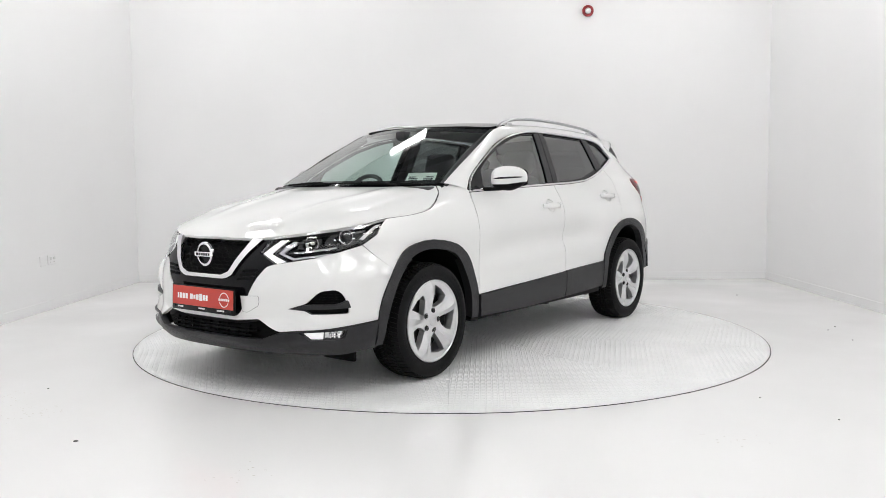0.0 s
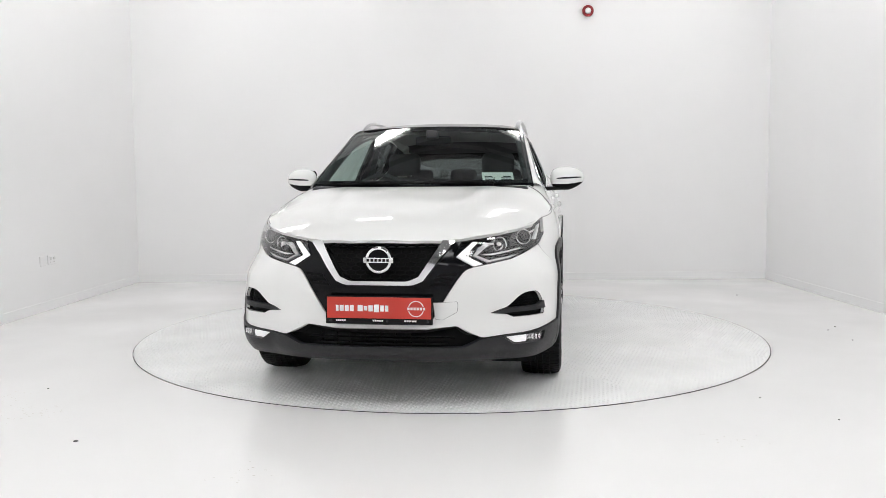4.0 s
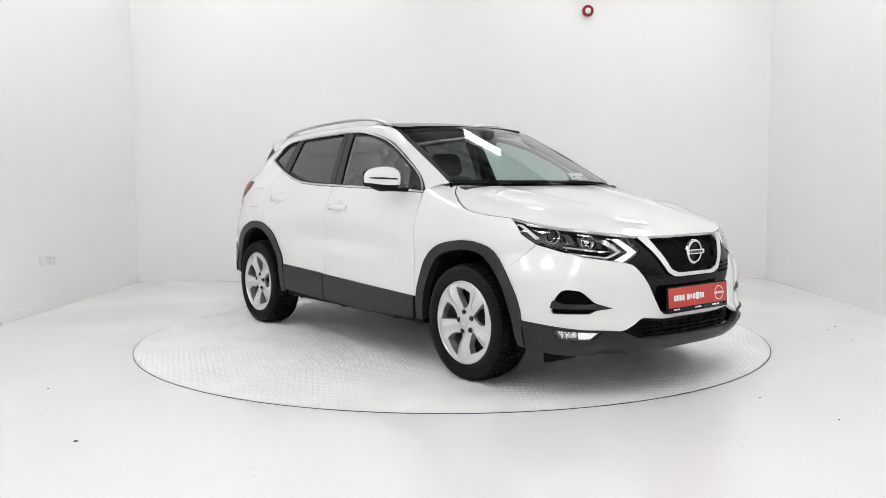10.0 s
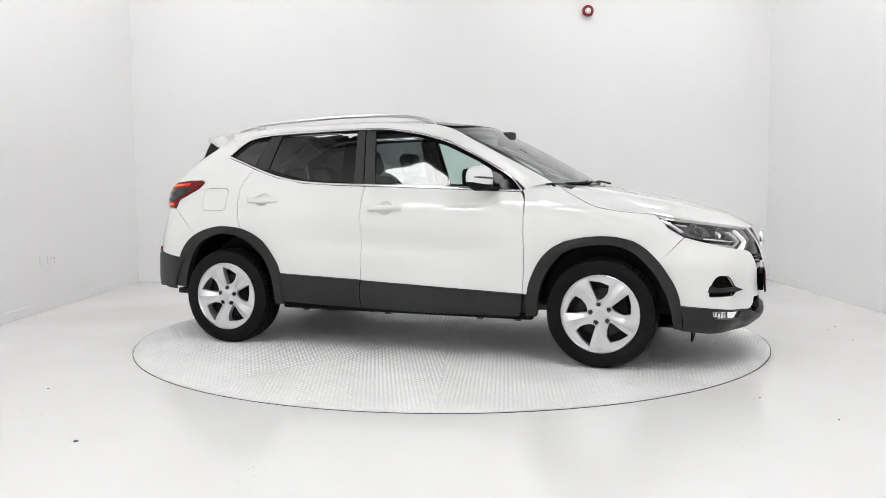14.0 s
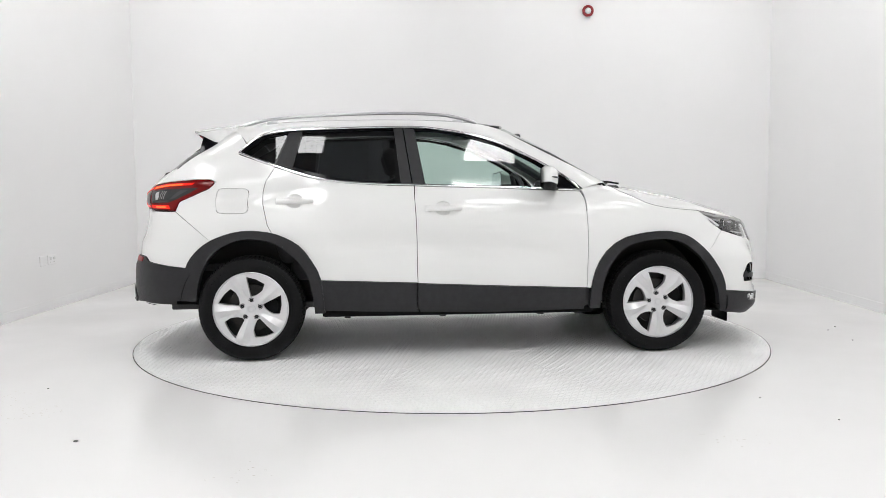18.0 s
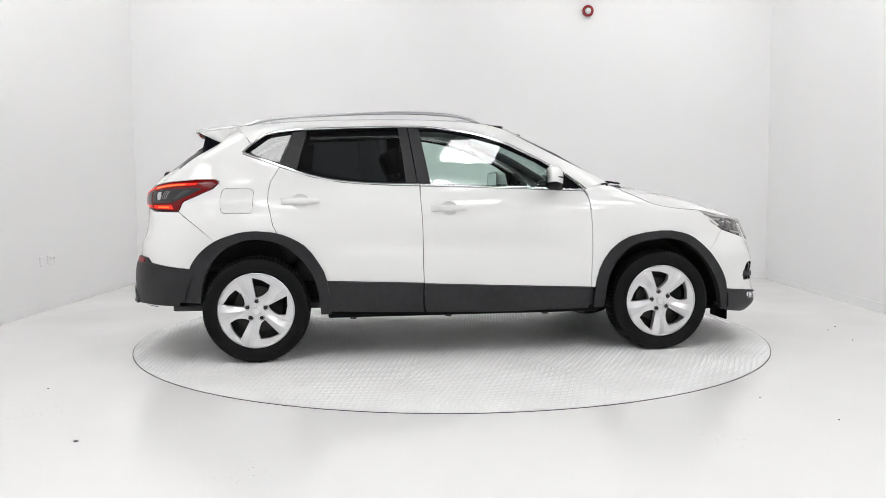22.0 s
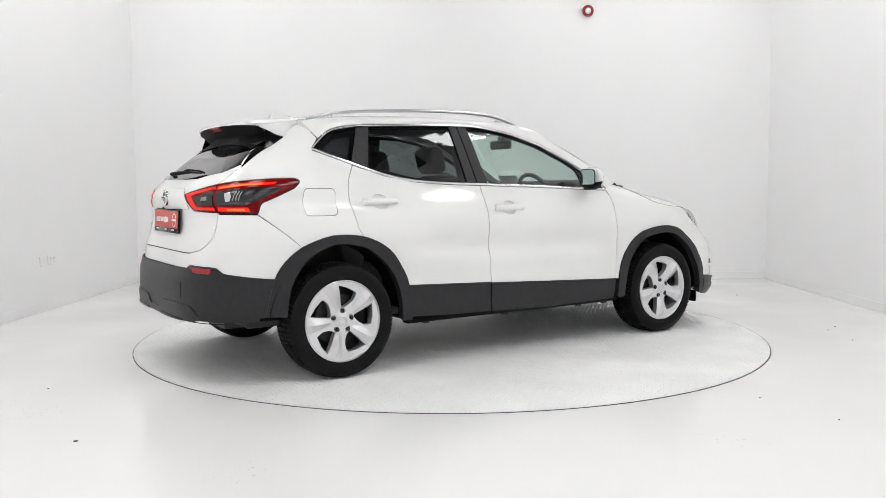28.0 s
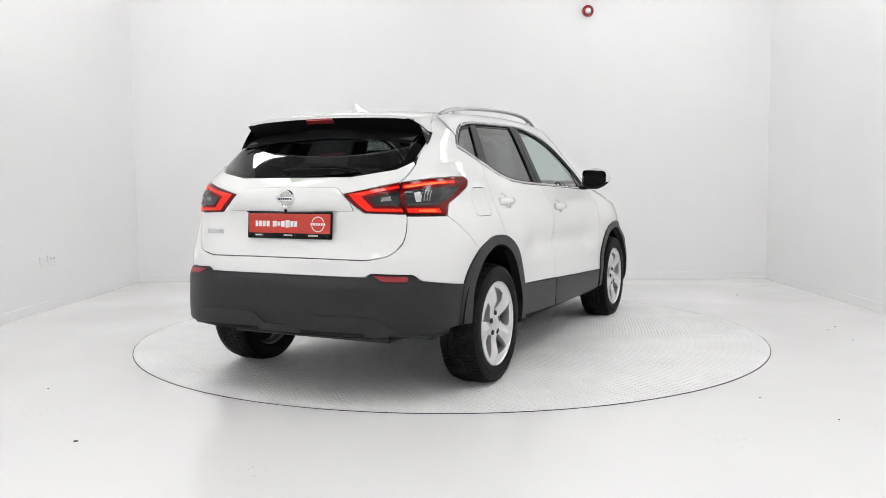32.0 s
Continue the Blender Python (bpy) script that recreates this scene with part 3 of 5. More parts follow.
part("cowl", sheet([(-1, -.10), (1, -.10), (1, .004), (-1, .004)], (.1, .05), lambda u, v: (screen(u, v)[0], screen(u, v)[1], screen(u, v)[2] - .012), depth=.02), MATT_BLACK, car, "black plastic scuttle")
for s in (-1, 1):
    w = part("wiper", tube([(1.15 - .155 * u * u + .012 - .03 * k, .715 * u, 1.120 + .006 * k) for k, u in ((0, s * .82), (.3, s * .55), (.7, s * .25), (1.2, -s * .10))], [.006, .008, .008, .005], 6), MATT_BLACK, car)
    part("arm", tube([(1.17, s * .48, 1.116), (1.135, s * .33, 1.130), (1.12, s * .20, 1.133)], .007, 6), MATT_BLACK, w)

# nose
GRILLE = [(0, .826), (12, .829), (19.6, .832), (15.5, .735), (12.6, .661), (9.6, .641), (0, .638)]
CHROME_V = [(19.7, .8325), (23.6, .828), (19.9, .762), (14.3, .640), (11.2, .618, 1.5), (0, .612), (0, .636), (9.4, .639, 1), (12.7, .660), (15.8, .735)]
GLOSS_HALF = [(0, .611), (11.3, .617, 1.5), (14.5, .640), (20.1, .762), (23.9, .828), (25.6, .834), (23.4, .762), (29.3, .705), (26.8, .692, 1), (24.3, .640), (16.7, .444), (14.9, .422, 1.2), (0, .415)]
nose_part = part("grille_surround", sheet(sym(GLOSS_HALF), (1.5, .03), nose, off=-.003), GLOSS_BLACK, car, "gloss black grille surround")
part("grille_trim", sheet(CHROME_V[:5] + [(-q[0], *q[1:]) for q in reversed(CHROME_V[:5])] + [(-q[0], *q[1:]) for q in reversed(CHROME_V[7:])] + CHROME_V[7:],
                          (1.5, .02), nose, off=.012, depth=.03, lip=.006), CHROME, car, "wide chrome vee round the grille")
part("grille_back", sheet(sym(GRILLE), (2, .03), nose, off=-.05, depth=0), MATT_BLACK, car)
# honeycomb of the grille
def inside(poly, u, v):
    hit_, n = False, len(poly)
    for i in range(n):
        (a0, b0), (a1, b1) = poly[i - 1][:2], poly[i][:2]
        if (b0 > v) != (b1 > v) and u < (a1 - a0) * (v - b0) / (b1 - b0) + a0:
            hit_ = not hit_
    return hit_


def honeycomb(poly, at, du, dv, off, r=.0028, bm=None):
    bm = bm or bmesh.new()
    us, vs = [p[0] for p in poly], [p[1] for p in poly]
    rows = int((max(vs) - min(vs)) / dv) + 2
    cols = int((max(us) - min(us)) / du) + 2
    done = set()
    for j in range(rows):
        for i in range(cols):
            cu, cv = min(us) + i * du + (du / 2 if j % 2 else 0), min(vs) + j * dv
            hexa = [(cu + du * .5 * a_, cv + dv * b_ / 3) for a_, b_ in ((-1, -1), (0, -2), (1, -1), (1, 1), (0, 2), (-1, 1))]
            for k in range(6):
                e = hexa[k], hexa[(k + 1) % 6]
                key = tuple(sorted((round(q[0] / du * 4), round(q[1] / dv * 6)) for q in e))
                if key in done or not (inside(poly, *e[0]) and inside(poly, *e[1])):
                    continue
                done.add(key)
                pts = [Vector(at(*q)) for q in e]
                pts = [q - (q - Vector((q.x * .55, 0, .7))).normalized() * off for q in pts]
                tube(pts, r, 4, bm)
    return bm


part("grille_mesh", honeycomb(sym(GRILLE), nose, 3.3, .0205, .015), MATT_BLACK, car, "black honeycomb grille")
for s in (1, -1):
    for k in range(3):
        z = .672 - k * .022
        a0, a1 = 17.6 - k * 1.0 + 1.2, 24.6 - k * .75
        part("grille_slat", sheet([(s * a0, z), (s * a1, z + .006), (s * (a1 - .4), z - .008), (s * (a0 - .5), z - .013)], (1, .01), nose, off=.004, depth=.008, gap=0), MATT_BLACK, nose_part, "ribbed vent bar")

# front badge: ring and bar
badge = part("front_badge", lathe([(2.224, .068), (2.236, .066), (2.240, .060), (2.238, .053), (2.226, .051)], 44, axis="x"), CHROME, car, "round chrome badge with a bar")
badge.location = (0, 0, .744)
part("bar", box_bm((2.226, -.077, -.014), (2.246, .077, .014), .005), CHROME, badge)
for k in range(6):
    part("mark", box_bm((2.246, -.058 + k * .020, -.007), (2.2468, -.058 + k * .020 + .014, .007)), GLOSS_BLACK, badge, smooth=False)
part("backing", lathe([(2.225, .052), (2.226, .001)], 32, axis="x"), GLOSS_BLACK, badge)

# the bumper's painted skin, one piece from wheel to wheel
BUMP = [(0, .396), (15, .401), (24.3, .414, .8), (28.3, .381, .8), (32.1, .353, 1), (43.4, .368), fa(1.789, .402), fa(1.766, .500), fa(1.720, .582), fa(1.662, .662), (54.2, .795), (48.4, .765), (42, .736), (29.4, .703), (26.9, .690, 1), (24.4, .638), (16.8, .442), (15.0, .4195, 1.2), (0, .412)]
bumper = part("front_bumper", sheet([p for p in BUMP if abs(p[0]) > 1e-6] + [(-p[0], *p[1:]) for p in reversed([p for p in BUMP if abs(p[0]) > 1e-6])], (1.6, .025), nose,
              holes=[INTAKE, [(-p[0], *p[1:]) for p in INTAKE]]), WHITE, car)
for s in (1, -1):
    at = fwd(s)
    bez = part("bumper_intake", sheet([(p[0], *p[1:]) for p in INTAKE], (1.5, .02), at, off=-.035, depth=0, gap=-.006), MATT_BLACK, bumper, "black corner intake with mesh")
    part("blade", sheet([(51.0, .522, .3), (48.6, .503, .8), (41.2, .498, .5), (38.8, .494), (34.3, .4725), (38.2, .466), (41.4, .471), (51.6, .478)], (1.5, .01), at, off=.004, depth=.02, gap=.001), CLAD, bez, "black blade")
    part("mesh", honeycomb([(49.2, .566), (44.0, .556), (40.6, .496), (50.2, .486)], at, 1.5, .014, .016, .0025), MATT_BLACK, bez)
    mouth = [Vector(at(q[0], q[1])) for q in fillet(INTAKE, 4)]
    throat = [q - (q - Vector((q.x * .55, 0, .5))).normalized() * .04 for q in mouth]
    part("throat", loft(mouth + [mouth[0]], throat + [throat[0]], 1), MATT_BLACK, bez)
part("tow_joint", sheet([(17.2, .5325), (24.8, .5375, .5), (24.6, .4855, .5), (20.0, .4445, .5), (17.7, .4495)], (1, .02), nose, off=.0006, depth=.001, gap=0, lip=0), JOINT, bumper)
part("tow_cover", sheet([(17.35, .531), (24.65, .536, .5), (24.45, .4865, .5), (20.0, .446, .5), (17.85, .451)], (1, .02), nose, off=.0015, depth=.006, gap=0), WHITE, bumper, "square towing-eye cover")

# lower nose: opening, bars and the black lip
part("lower_grille", sheet(sym([(0, .393), (15, .398), (24.2, .411), (28.2, .379), (32.5, .350), (27.2, .300), (0, .296)]), (2, .03), nose, off=-.05, depth=0), MATT_BLACK, car, "dark lower grille opening")
for z in (.325, .348, .372):
    part("lower_bar", sheet(sym([(0, z - .004), (24 if z > .33 else 22, z - .004), (24 if z > .33 else 22, z + .004), (0, z + .004)]), (2, .02), nose, off=-.018, depth=.02, gap=0), MATT_BLACK, car)
for k in range(9):
    a0 = -20 + k * 5
    part("lower_post", sheet([(a0 - .25, .306), (a0 + .25, .306), (a0 + .25, .39), (a0 - .25, .39)], (1, .03), nose, off=-.026, depth=.015, gap=0), MATT_BLACK, car)
LIP = [(0, .308), (26.5, .312), (31.8, .348, 1), (43.4, .365), fa(1.789, .398), fa(1.793, .258), (50, .238, 1), (38, .236), (20, .240), (0, .243)]
lip = part("front_lip", sheet([p for p in LIP if p[0]] + [(-p[0], *p[1:]) for p in reversed([p for p in LIP if p[0]])], (1.6, .02), nose, off=.012, depth=.03, lip=.008,
           holes=[FOG, [(-p[0], *p[1:]) for p in FOG]]), CLAD, car, "black grained plastic front lip")
for s in (1, -1):
    at = fwd(s)
    fog = part("fog_lamp", sheet(FOG, (1.2, .012), at, off=.004, depth=0, gap=-.003), LENS, lip, "clear fog lamp")
    # a reflector, no lamp: its bright shine is put in as glow
    part("reflector", sheet([(45.0, .355), (39.4, .347), (41.8, .318), (45.0, .320)], (.8, .008), at, off=-.006, depth=.006, gap=0), DRL, fog, "white fog lamp reflector with a painted-in glow")
    part("bowl", sheet([(50.8, .360), (45.3, .354), (45.3, .321), (50.0, .326)], (.8, .008), at, off=-.022, depth=.006, gap=0), CHROME, fog)
    c = Vector(at(48.0, .340))
    o = (c - Vector((c.x * .55, 0, .34))).normalized()
    for k in (-1, 0, 1):
        q = c + Vector((-s * o.y, s * o.x, 0)) * (.022 * k)
        part("facet", box_bm(q - Vector((.006, .006, .014)), q + Vector((.006, .006, .014)), .004), CHROME, fog)
    # rubber air guide under the bumper
    part("air_guide", box_bm((1.845, s * .64 - .12, .172), (1.86, s * .64 + .12, .262), .012), MATT_BLACK, car, "black rubber air deflector")
part("front_undertray", sheet(sym([(0, 1.2), (.62, 1.2), (.66, 1.9), (.50, 2.10), (0, 2.17)]), .1, lambda y, x: (x, y, .235), depth=.01), MATT_BLACK, car)

# head lamps
for s in (1, -1):
    at = fwd(s)
    lamp = part("headlight", sheet(HEADLAMP, (1.6, .014), at, depth=0, gap=.003, off=.001), LENS, car, "clear headlight with a lit white running lamp")
    part("housing", sheet(HEADLAMP, (1.6, .014), at, depth=0, gap=.002, off=-.055), GLOSS_BLACK, lamp, "black inner housing")
    rim_pts = [at(q[0], q[1]) for q in fillet(HEADLAMP, 3)]
    inner = []
    for q in rim_pts:
        v = Vector(q)
        inner.append(v - (v - Vector((v.x * .62, 0, .78))).normalized() * .06)
    part("lamp_wall", loft([Vector(q) for q in rim_pts] + [Vector(rim_pts[0])], inner + [inner[0]], 1), GLOSS_BLACK, lamp)
    # running lamp: a lit arrow
    part("running_lamp", sheet([(31.0, .832), (29.2, .833), (24.4, .762), (30.0, .711), (32.8, .721), (27.1, .763)], (1, .01), at, depth=.012, off=-.014, gap=0, lip=.002), DRL, lamp, "lit white arrow-shaped running lamp")
    part("trim_bar", sheet([(35.5, .826), (33.2, .830), (29.6, .765), (34.6, .731), (46, .757), (45.8, .764), (35.0, .740), (31.0, .765)], (1, .01), at, depth=.01, off=-.022, gap=0), SATIN, lamp, "silver inner trim")
    part("inner_blade", sheet([(47, .792), (36, .772), (31.8, .768), (36.0, .763), (47, .784)], (1, .01), at, depth=.008, off=-.024, gap=0), CHROME, lamp)
    def bowl(name, deg, z, r, mat, inset, tilt=1.0):
        c = Vector(at(deg, z))
        q = polar(deg, z, 1)
        o = Vector((1, s * .42, 0)).normalized()
        b = lathe([(-.035, r * .35), (-.012, r * .75), (.0, r), (.004, r), (.003, r * .9)], 26, axis="x")
        ob = part(name, b, mat, lamp)
        ob.matrix_local = Matrix.Translation(c - o * inset) @ o.to_track_quat("X", "Z").to_matrix().to_4x4()
        return ob
    pr = bowl("projector", 48.2, .838, .040, CHROME, .040)
    part("eye", lathe([(-.01, .030), (.004, .027), (.012, .016), (.014, .001)], 24, axis="x"), SMOKE, pr, "round projector eye")
    b2 = bowl("reflector", 38.6, .808, .038, CHROME, .038)
    part("bulb", lathe([(-.02, .010), (.002, .009), (.006, .001)], 14, axis="x"), SIGN_WHITE, b2)
    part("bezel", sheet([(54.5, .885, 1), (43.5, .872, 1), (42.6, .806, 1), (50.5, .792, 1.5), (55.5, .828, 1.5)], (1, .01), at, off=-.036, depth=.014, gap=0,
                        holes=[[(48.2 + 3.0 * math.cos(k * .5236), .838 + .036 * math.sin(k * .5236)) for k in range(12)]]), LAMP_GREY, lamp, "grey lamp bezel")
    part("bezel", sheet([(42.2, .846, 1), (35.4, .842, 1), (34.6, .790, 1), (41.4, .780, 1)], (1, .01), at, off=-.030, depth=.014, gap=0,
                        holes=[[(38.6 + 2.3 * math.cos(k * .5236), .811 + .027 * math.sin(k * .5236)) for k in range(12)]]), LAMP_GREY, lamp, "grey lamp bezel")
    for facet in ([(34.6, .812), (36.6, .818), (36.3, .828), (34.2, .823)],
                  [(50.5, .872), (54.6, .884), (54.2, .872), (51.5, .862)], [(30.6, .790), (33.6, .800), (33.2, .812), (31.2, .806)]):
        part("reflector_facet", sheet(facet, (.8, .008), at, off=-.020, depth=.012, gap=0), CHROME, lamp, "bright inner reflector facet")
    part("side_marker", sheet([(58.6, .912), (56.9, .907), (53.2, .832), (54.6, .826)], (1, .01), at, off=-.018, depth=.01, gap=0), SIGN_WHITE, lamp, "white reflector strip")

# number plates are dealer signs
def dealer_plate(name, c, turn, w, h, parent, lean=0):
    """A red sign in a black frame, facing +x in its own space; writing stands as bars."""
    ob = part(name, box_bm((-.012, -w / 2 - .008, -h / 2 - .012), (0, w / 2 + .008, h / 2 + .008), .004), GLOSS_BLACK, parent, "red dealer sign in a black plate frame")
    ob.matrix_local = Matrix.Translation(c) @ pose(0, 0, 0, 0, lean, turn)
    part("sign", box_bm((-.002, -w / 2, -h / 2 + .017), (.0015, w / 2, h / 2), .001, 1), SIGN_RED, ob, "red sign face", smooth=False)
    x0, x1 = .0015, .0026
    # words as bars
    u = -w / 2 + .045
    for ww, hh in ((.014, .030), (.021, .030), (.020, .030), (.020, .030), (None, 0), (.026, .030), (.018, .022), (.022, .030), (.026, .038), (.019, .030), (.017, .030)):
        if ww is None:
            u += .014
            continue
        part("bar", box_bm((x0, u, .006 - hh / 2), (x1, u + ww, .006 + hh / 2), .0005, 1), SIGN_WHITE, ob, smooth=False)
        u += ww + .0055
    # round mark with a bar
    ring = lathe([(x0, .040), (x1, .040), (x1, .0355), (x0, .0355)], 36, axis="x")
    for v in ring.verts:
        v.co.y += w / 2 - .075
        v.co.z += .006
    part("mark_ring", ring, SIGN_WHITE, ob)
    part("mark_band", box_bm((x0 - .001, w / 2 - .128, -.004), (x1 + .0004, w / 2 - .022, .017)), SIGN_RED, ob, smooth=False)
    for k in range(6):
        part("mark_bar", box_bm((x1, w / 2 - .118 + k * .0155, .0), (x1 + .0010, w / 2 - .118 + k * .0155 + .0115, .013)), SIGN_WHITE, ob, smooth=False)
    for y0, ww in ((-w / 2 + .045, .052), (-.03, .055), (w / 2 - .135, .065)):
        for k in range(5):
            part("small_bar", box_bm((0, y0 + k * ww / 5, -h / 2 + .002), (.001, y0 + (k + .75) * ww / 5, -h / 2 + .010)), SIGN_WHITE, ob, smooth=False)
    for y0 in (-w / 2 + .018, w / 2 - .018, .045):
        part("screw", lathe([(-.002, .007), (.002, .0065), (.003, .001)], 12, axis="x"), SMOKE, ob).location = (0, y0, -h / 2 + .005)
    return ob


dealer_plate("front_plate", (2.262, .004, .501), 0, .525, .122, car, -3)
part("plate_bracket", box_bm((2.215, -.20, .43), (2.25, .20, .54), .004), MATT_BLACK, car)

# ---- sides ----
WIN_LOW = [(-1.411, 1.332), (-1.180, 1.246), (-.970, 1.179), (-.771, 1.142), (-.52, 1.125), (-.278, 1.117), (.25, 1.098), (.820, 1.076)]
WIN_UP = [(-1.411, 1.332), (-1.354, 1.384), (-1.262, 1.447), (-1.087, 1.478), (-.770, 1.493), (-.376, 1.503), (-.169, 1.497), (.095, 1.454), (.320, 1.385), (.542, 1.277), (.725, 1.170), (.820, 1.076)]
Q_GLASS = [(-1.372, 1.333, .02), (-1.240, 1.432, .03), (-1.100, 1.455, .01), (-1.180, 1.262, .01)]
R_GLASS = [(-1.000, 1.465, .01), (-.407, 1.486, .01), (-.362, 1.136, .01), (-.60, 1.147), (-.771, 1.165), (-.990, 1.218), (-1.062, 1.240, .01)]
F_GLASS = [(-.264, 1.480, .01), (-.10, 1.473), (.056, 1.444), (.281, 1.376), (.503, 1.274), (.600, 1.215, .01), (.632, 1.098, .01), (-.204, 1.126, .01)]
def oval(x, z):
    return [(x + .056 * math.cos(2 * math.pi * k / 24), z + .045 * math.sin(2 * math.pi * k / 24)) for k in range(24)]


for s in (1, -1):
    at = flank(s)
    f = fwd(s)
    r = aft(s)
    # wing
    arch = smooth([p for p in F_ARCH_OUT if p[1] > .42 and p[0] < 1.70], 2)
    WING = run_of([(.848, .436), (.856, .66), (.849, .917), (.848, 1.00), (.842, 1.045), (.826, 1.078)], fa) + run_of([(.826, 1.078), (.93, 1.134), (.99, 1.126), (1.018, 1.112), (1.098, 1.066), (1.19, 1.018), (1.29, .978), (1.45, .956), (1.612, .938)], fa)[1:]
    WING += [(58.4, .850), (54.4, .7965)] + [fa(*p) for p in reversed(arch)]
    part("front_wing", sheet(WING, (2.4, .03), f), WHITE, car)
    # doors
    fd = part("front_door", sheet([(-.272, 1.106), (.25, 1.089), (.815, 1.066), (.842, 1.02, .03), (.846, .917), (.853, .66), (.845, .437), (.25, .461), (-.262, .484), (-.266, .60), (-.264, .748), (-.271, .928), (-.276, 1.036)], .03, at, gap=.0002, holes=[oval(-.096, .963)]), WHITE, car)
    arch = smooth([p for p in R_ARCH_OUT if p[0] > -1.19 and p[1] > .49], 2)
    rd = part("rear_door", sheet([(-.280, 1.106), (-.52, 1.114), (-.771, 1.131), (-.970, 1.168), (-1.172, 1.232), (-1.227, 1.145), (-1.242, 1.08), (-1.244, 1.009), (-1.213, .867), (-1.185, .815)] + list(reversed(arch))[1:] +
                              [(-.882, .512), (-.266, .4875), (-.270, .60), (-.268, .748), (-.275, .928), (-.280, 1.036)], .03, at, gap=.0002, holes=[oval(-1.045, 1.017)]), WHITE, car)
    part("door_cladding", sheet([(-.262, .480), (.25, .457), (.843, .433), (.838, .36), (.826, .296), (.25, .287), (-.25, .297), (-.268, .36)], .05, at, off=.008, depth=.02), CLAD, fd, "black plastic lower door cladding")
    part("door_cladding", sheet([(-.880, .508), (-.27, .4835), (-.276, .36), (-.262, .298), (-.60, .306), (-.864, .318)], .05, at, off=.008, depth=.02), CLAD, rd, "black plastic lower door cladding")
    # handles
    for door, x0, x1, z in ((fd, -.212, .020, .963), (rd, -1.160, -.930, 1.017)):
        xm = (x0 + x1) / 2
        y0 = side_y(xm, z)
        cup = [(xm + .058 * math.cos(2 * math.pi * k / 24), z + .047 * math.sin(2 * math.pi * k / 24)) for k in range(24)]

        def bowl_at(x, zz):
            q = min(1.0, ((x - xm) / .058) ** 2 + ((zz - z) / .047) ** 2)
            return x, s * (side_y(x, zz) - .002 - .020 * (1 - q)), zz
        part("handle_cup", sheet(cup, .012, bowl_at, depth=0, gap=-.003), WHITE, door, "recess behind the handle")
        n = 13
        pts = []
        for k in range(n):
            t = k / (n - 1)
            x = x0 + (x1 - x0) * t
            pts.append((x, s * (side_y(x, z) + .004 + .022 * math.sin(math.pi * t) ** .5), z + .002 * math.sin(math.pi * t)))
        part("door_handle", tube(pts, [.010 + .004 * math.sin(math.pi * k / (n - 1)) for k in range(n)], 10, squash=1.5), WHITE, door, "white pull handle")
        if s < 0 and door is fd:
            kb = lathe([(0, .006), (.003, .005), (.0035, .001)], 12)
            part("key_lock", kb, MATT_BLACK, door).location = (x0 + .018, -(side_y(x0, z) + .0215), z + .002)
        part("handle_cap", box_bm((x0 - .004, min(s * y0, s * (y0 + .020)), z - .020), (x0 + .034, max(s * y0, s * (y0 + .020)), z + .022), .006), WHITE, door)
    # glass and its black frame
    (xa, za), (xb, zb), (xc, zc) = (-1.372, 1.333), (-1.10, 1.455), (-1.18, 1.262)
    ya, yb, yc = side_y(xa, za), side_y(xb, zb), side_y(xc, zc)
    det = (xb - xa) * (zc - za) - (xc - xa) * (zb - za)
    gx = ((yb - ya) * (zc - za) - (yc - ya) * (zb - za)) / det
    gz = ((xb - xa) * (yc - ya) - (xc - xa) * (yb - ya)) / det

    def pane(x, z):
        return x, s * (ya + gx * (x - xa) + gz * (z - za)), z
    frame_line = WIN_LOW[1:] + list(reversed(WIN_UP))[1:]
    part("window_frame", sheet(frame_line, .05, at, off=-.010, depth=.01, gap=0, holes=[Q_GLASS, R_GLASS, F_GLASS]), GLOSS_BLACK, car, "gloss black window surround")
    part("quarter_window", sheet(Q_GLASS, .05, pane, off=-.014, depth=0, gap=-.003), PRIVACY, car, "dark tinted quarter window")
    part("rear_window", sheet(R_GLASS, .06, at, off=-.014, depth=0, gap=-.003), PRIVACY, rd, "dark tinted door window")
    part("front_window", sheet(F_GLASS, .06, at, off=-.014, depth=0, gap=-.003), CLEAR, fd, "clear green-tinted door window")
    part("pillar_cover", sheet([(-.405, 1.496), (-.345, 1.498), (-.292, 1.122), (-.364, 1.132)], .05, at, off=-.004, depth=.01, gap=.001), CLAD, rd, "black pillar cover")
    part("pillar_cover", sheet([(-.338, 1.498), (-.266, 1.490), (-.206, 1.118), (-.284, 1.121)], .05, at, off=-.004, depth=.01, gap=.001), CLAD, fd, "black pillar cover")
    part("pillar_cover", sheet([(-1.090, 1.468), (-1.004, 1.476), (-1.064, 1.226), (-1.172, 1.250)], .05, at, off=-.005, depth=.01, gap=.001), CLAD, rd, "black pillar cover")
    for nm, line, rr in (("belt_trim", smooth(WIN_LOW, 3), .0075), ("window_trim", smooth(WIN_UP, 3), .006)):
        pts = [(x, s * (side_y(x, z) + .002), z) for x, z in line]
        part(nm, tube(pts, rr, 8), CHROME, car, "bright chrome trim round the side windows")
    # the frame over the doors, from the windscreen's foot to the tail
    top = [(1.000, .715, 1.124), (.86, .694, 1.200), (.65, .664, 1.307), (.45, .636, 1.410), (.29, .613, 1.489), (.10, .590, 1.528), (-.30, .575, 1.548), (-.77, .572, 1.545), (-1.087, .570, 1.532), (-1.30, .568, 1.516), (-1.44, .560, 1.498)]
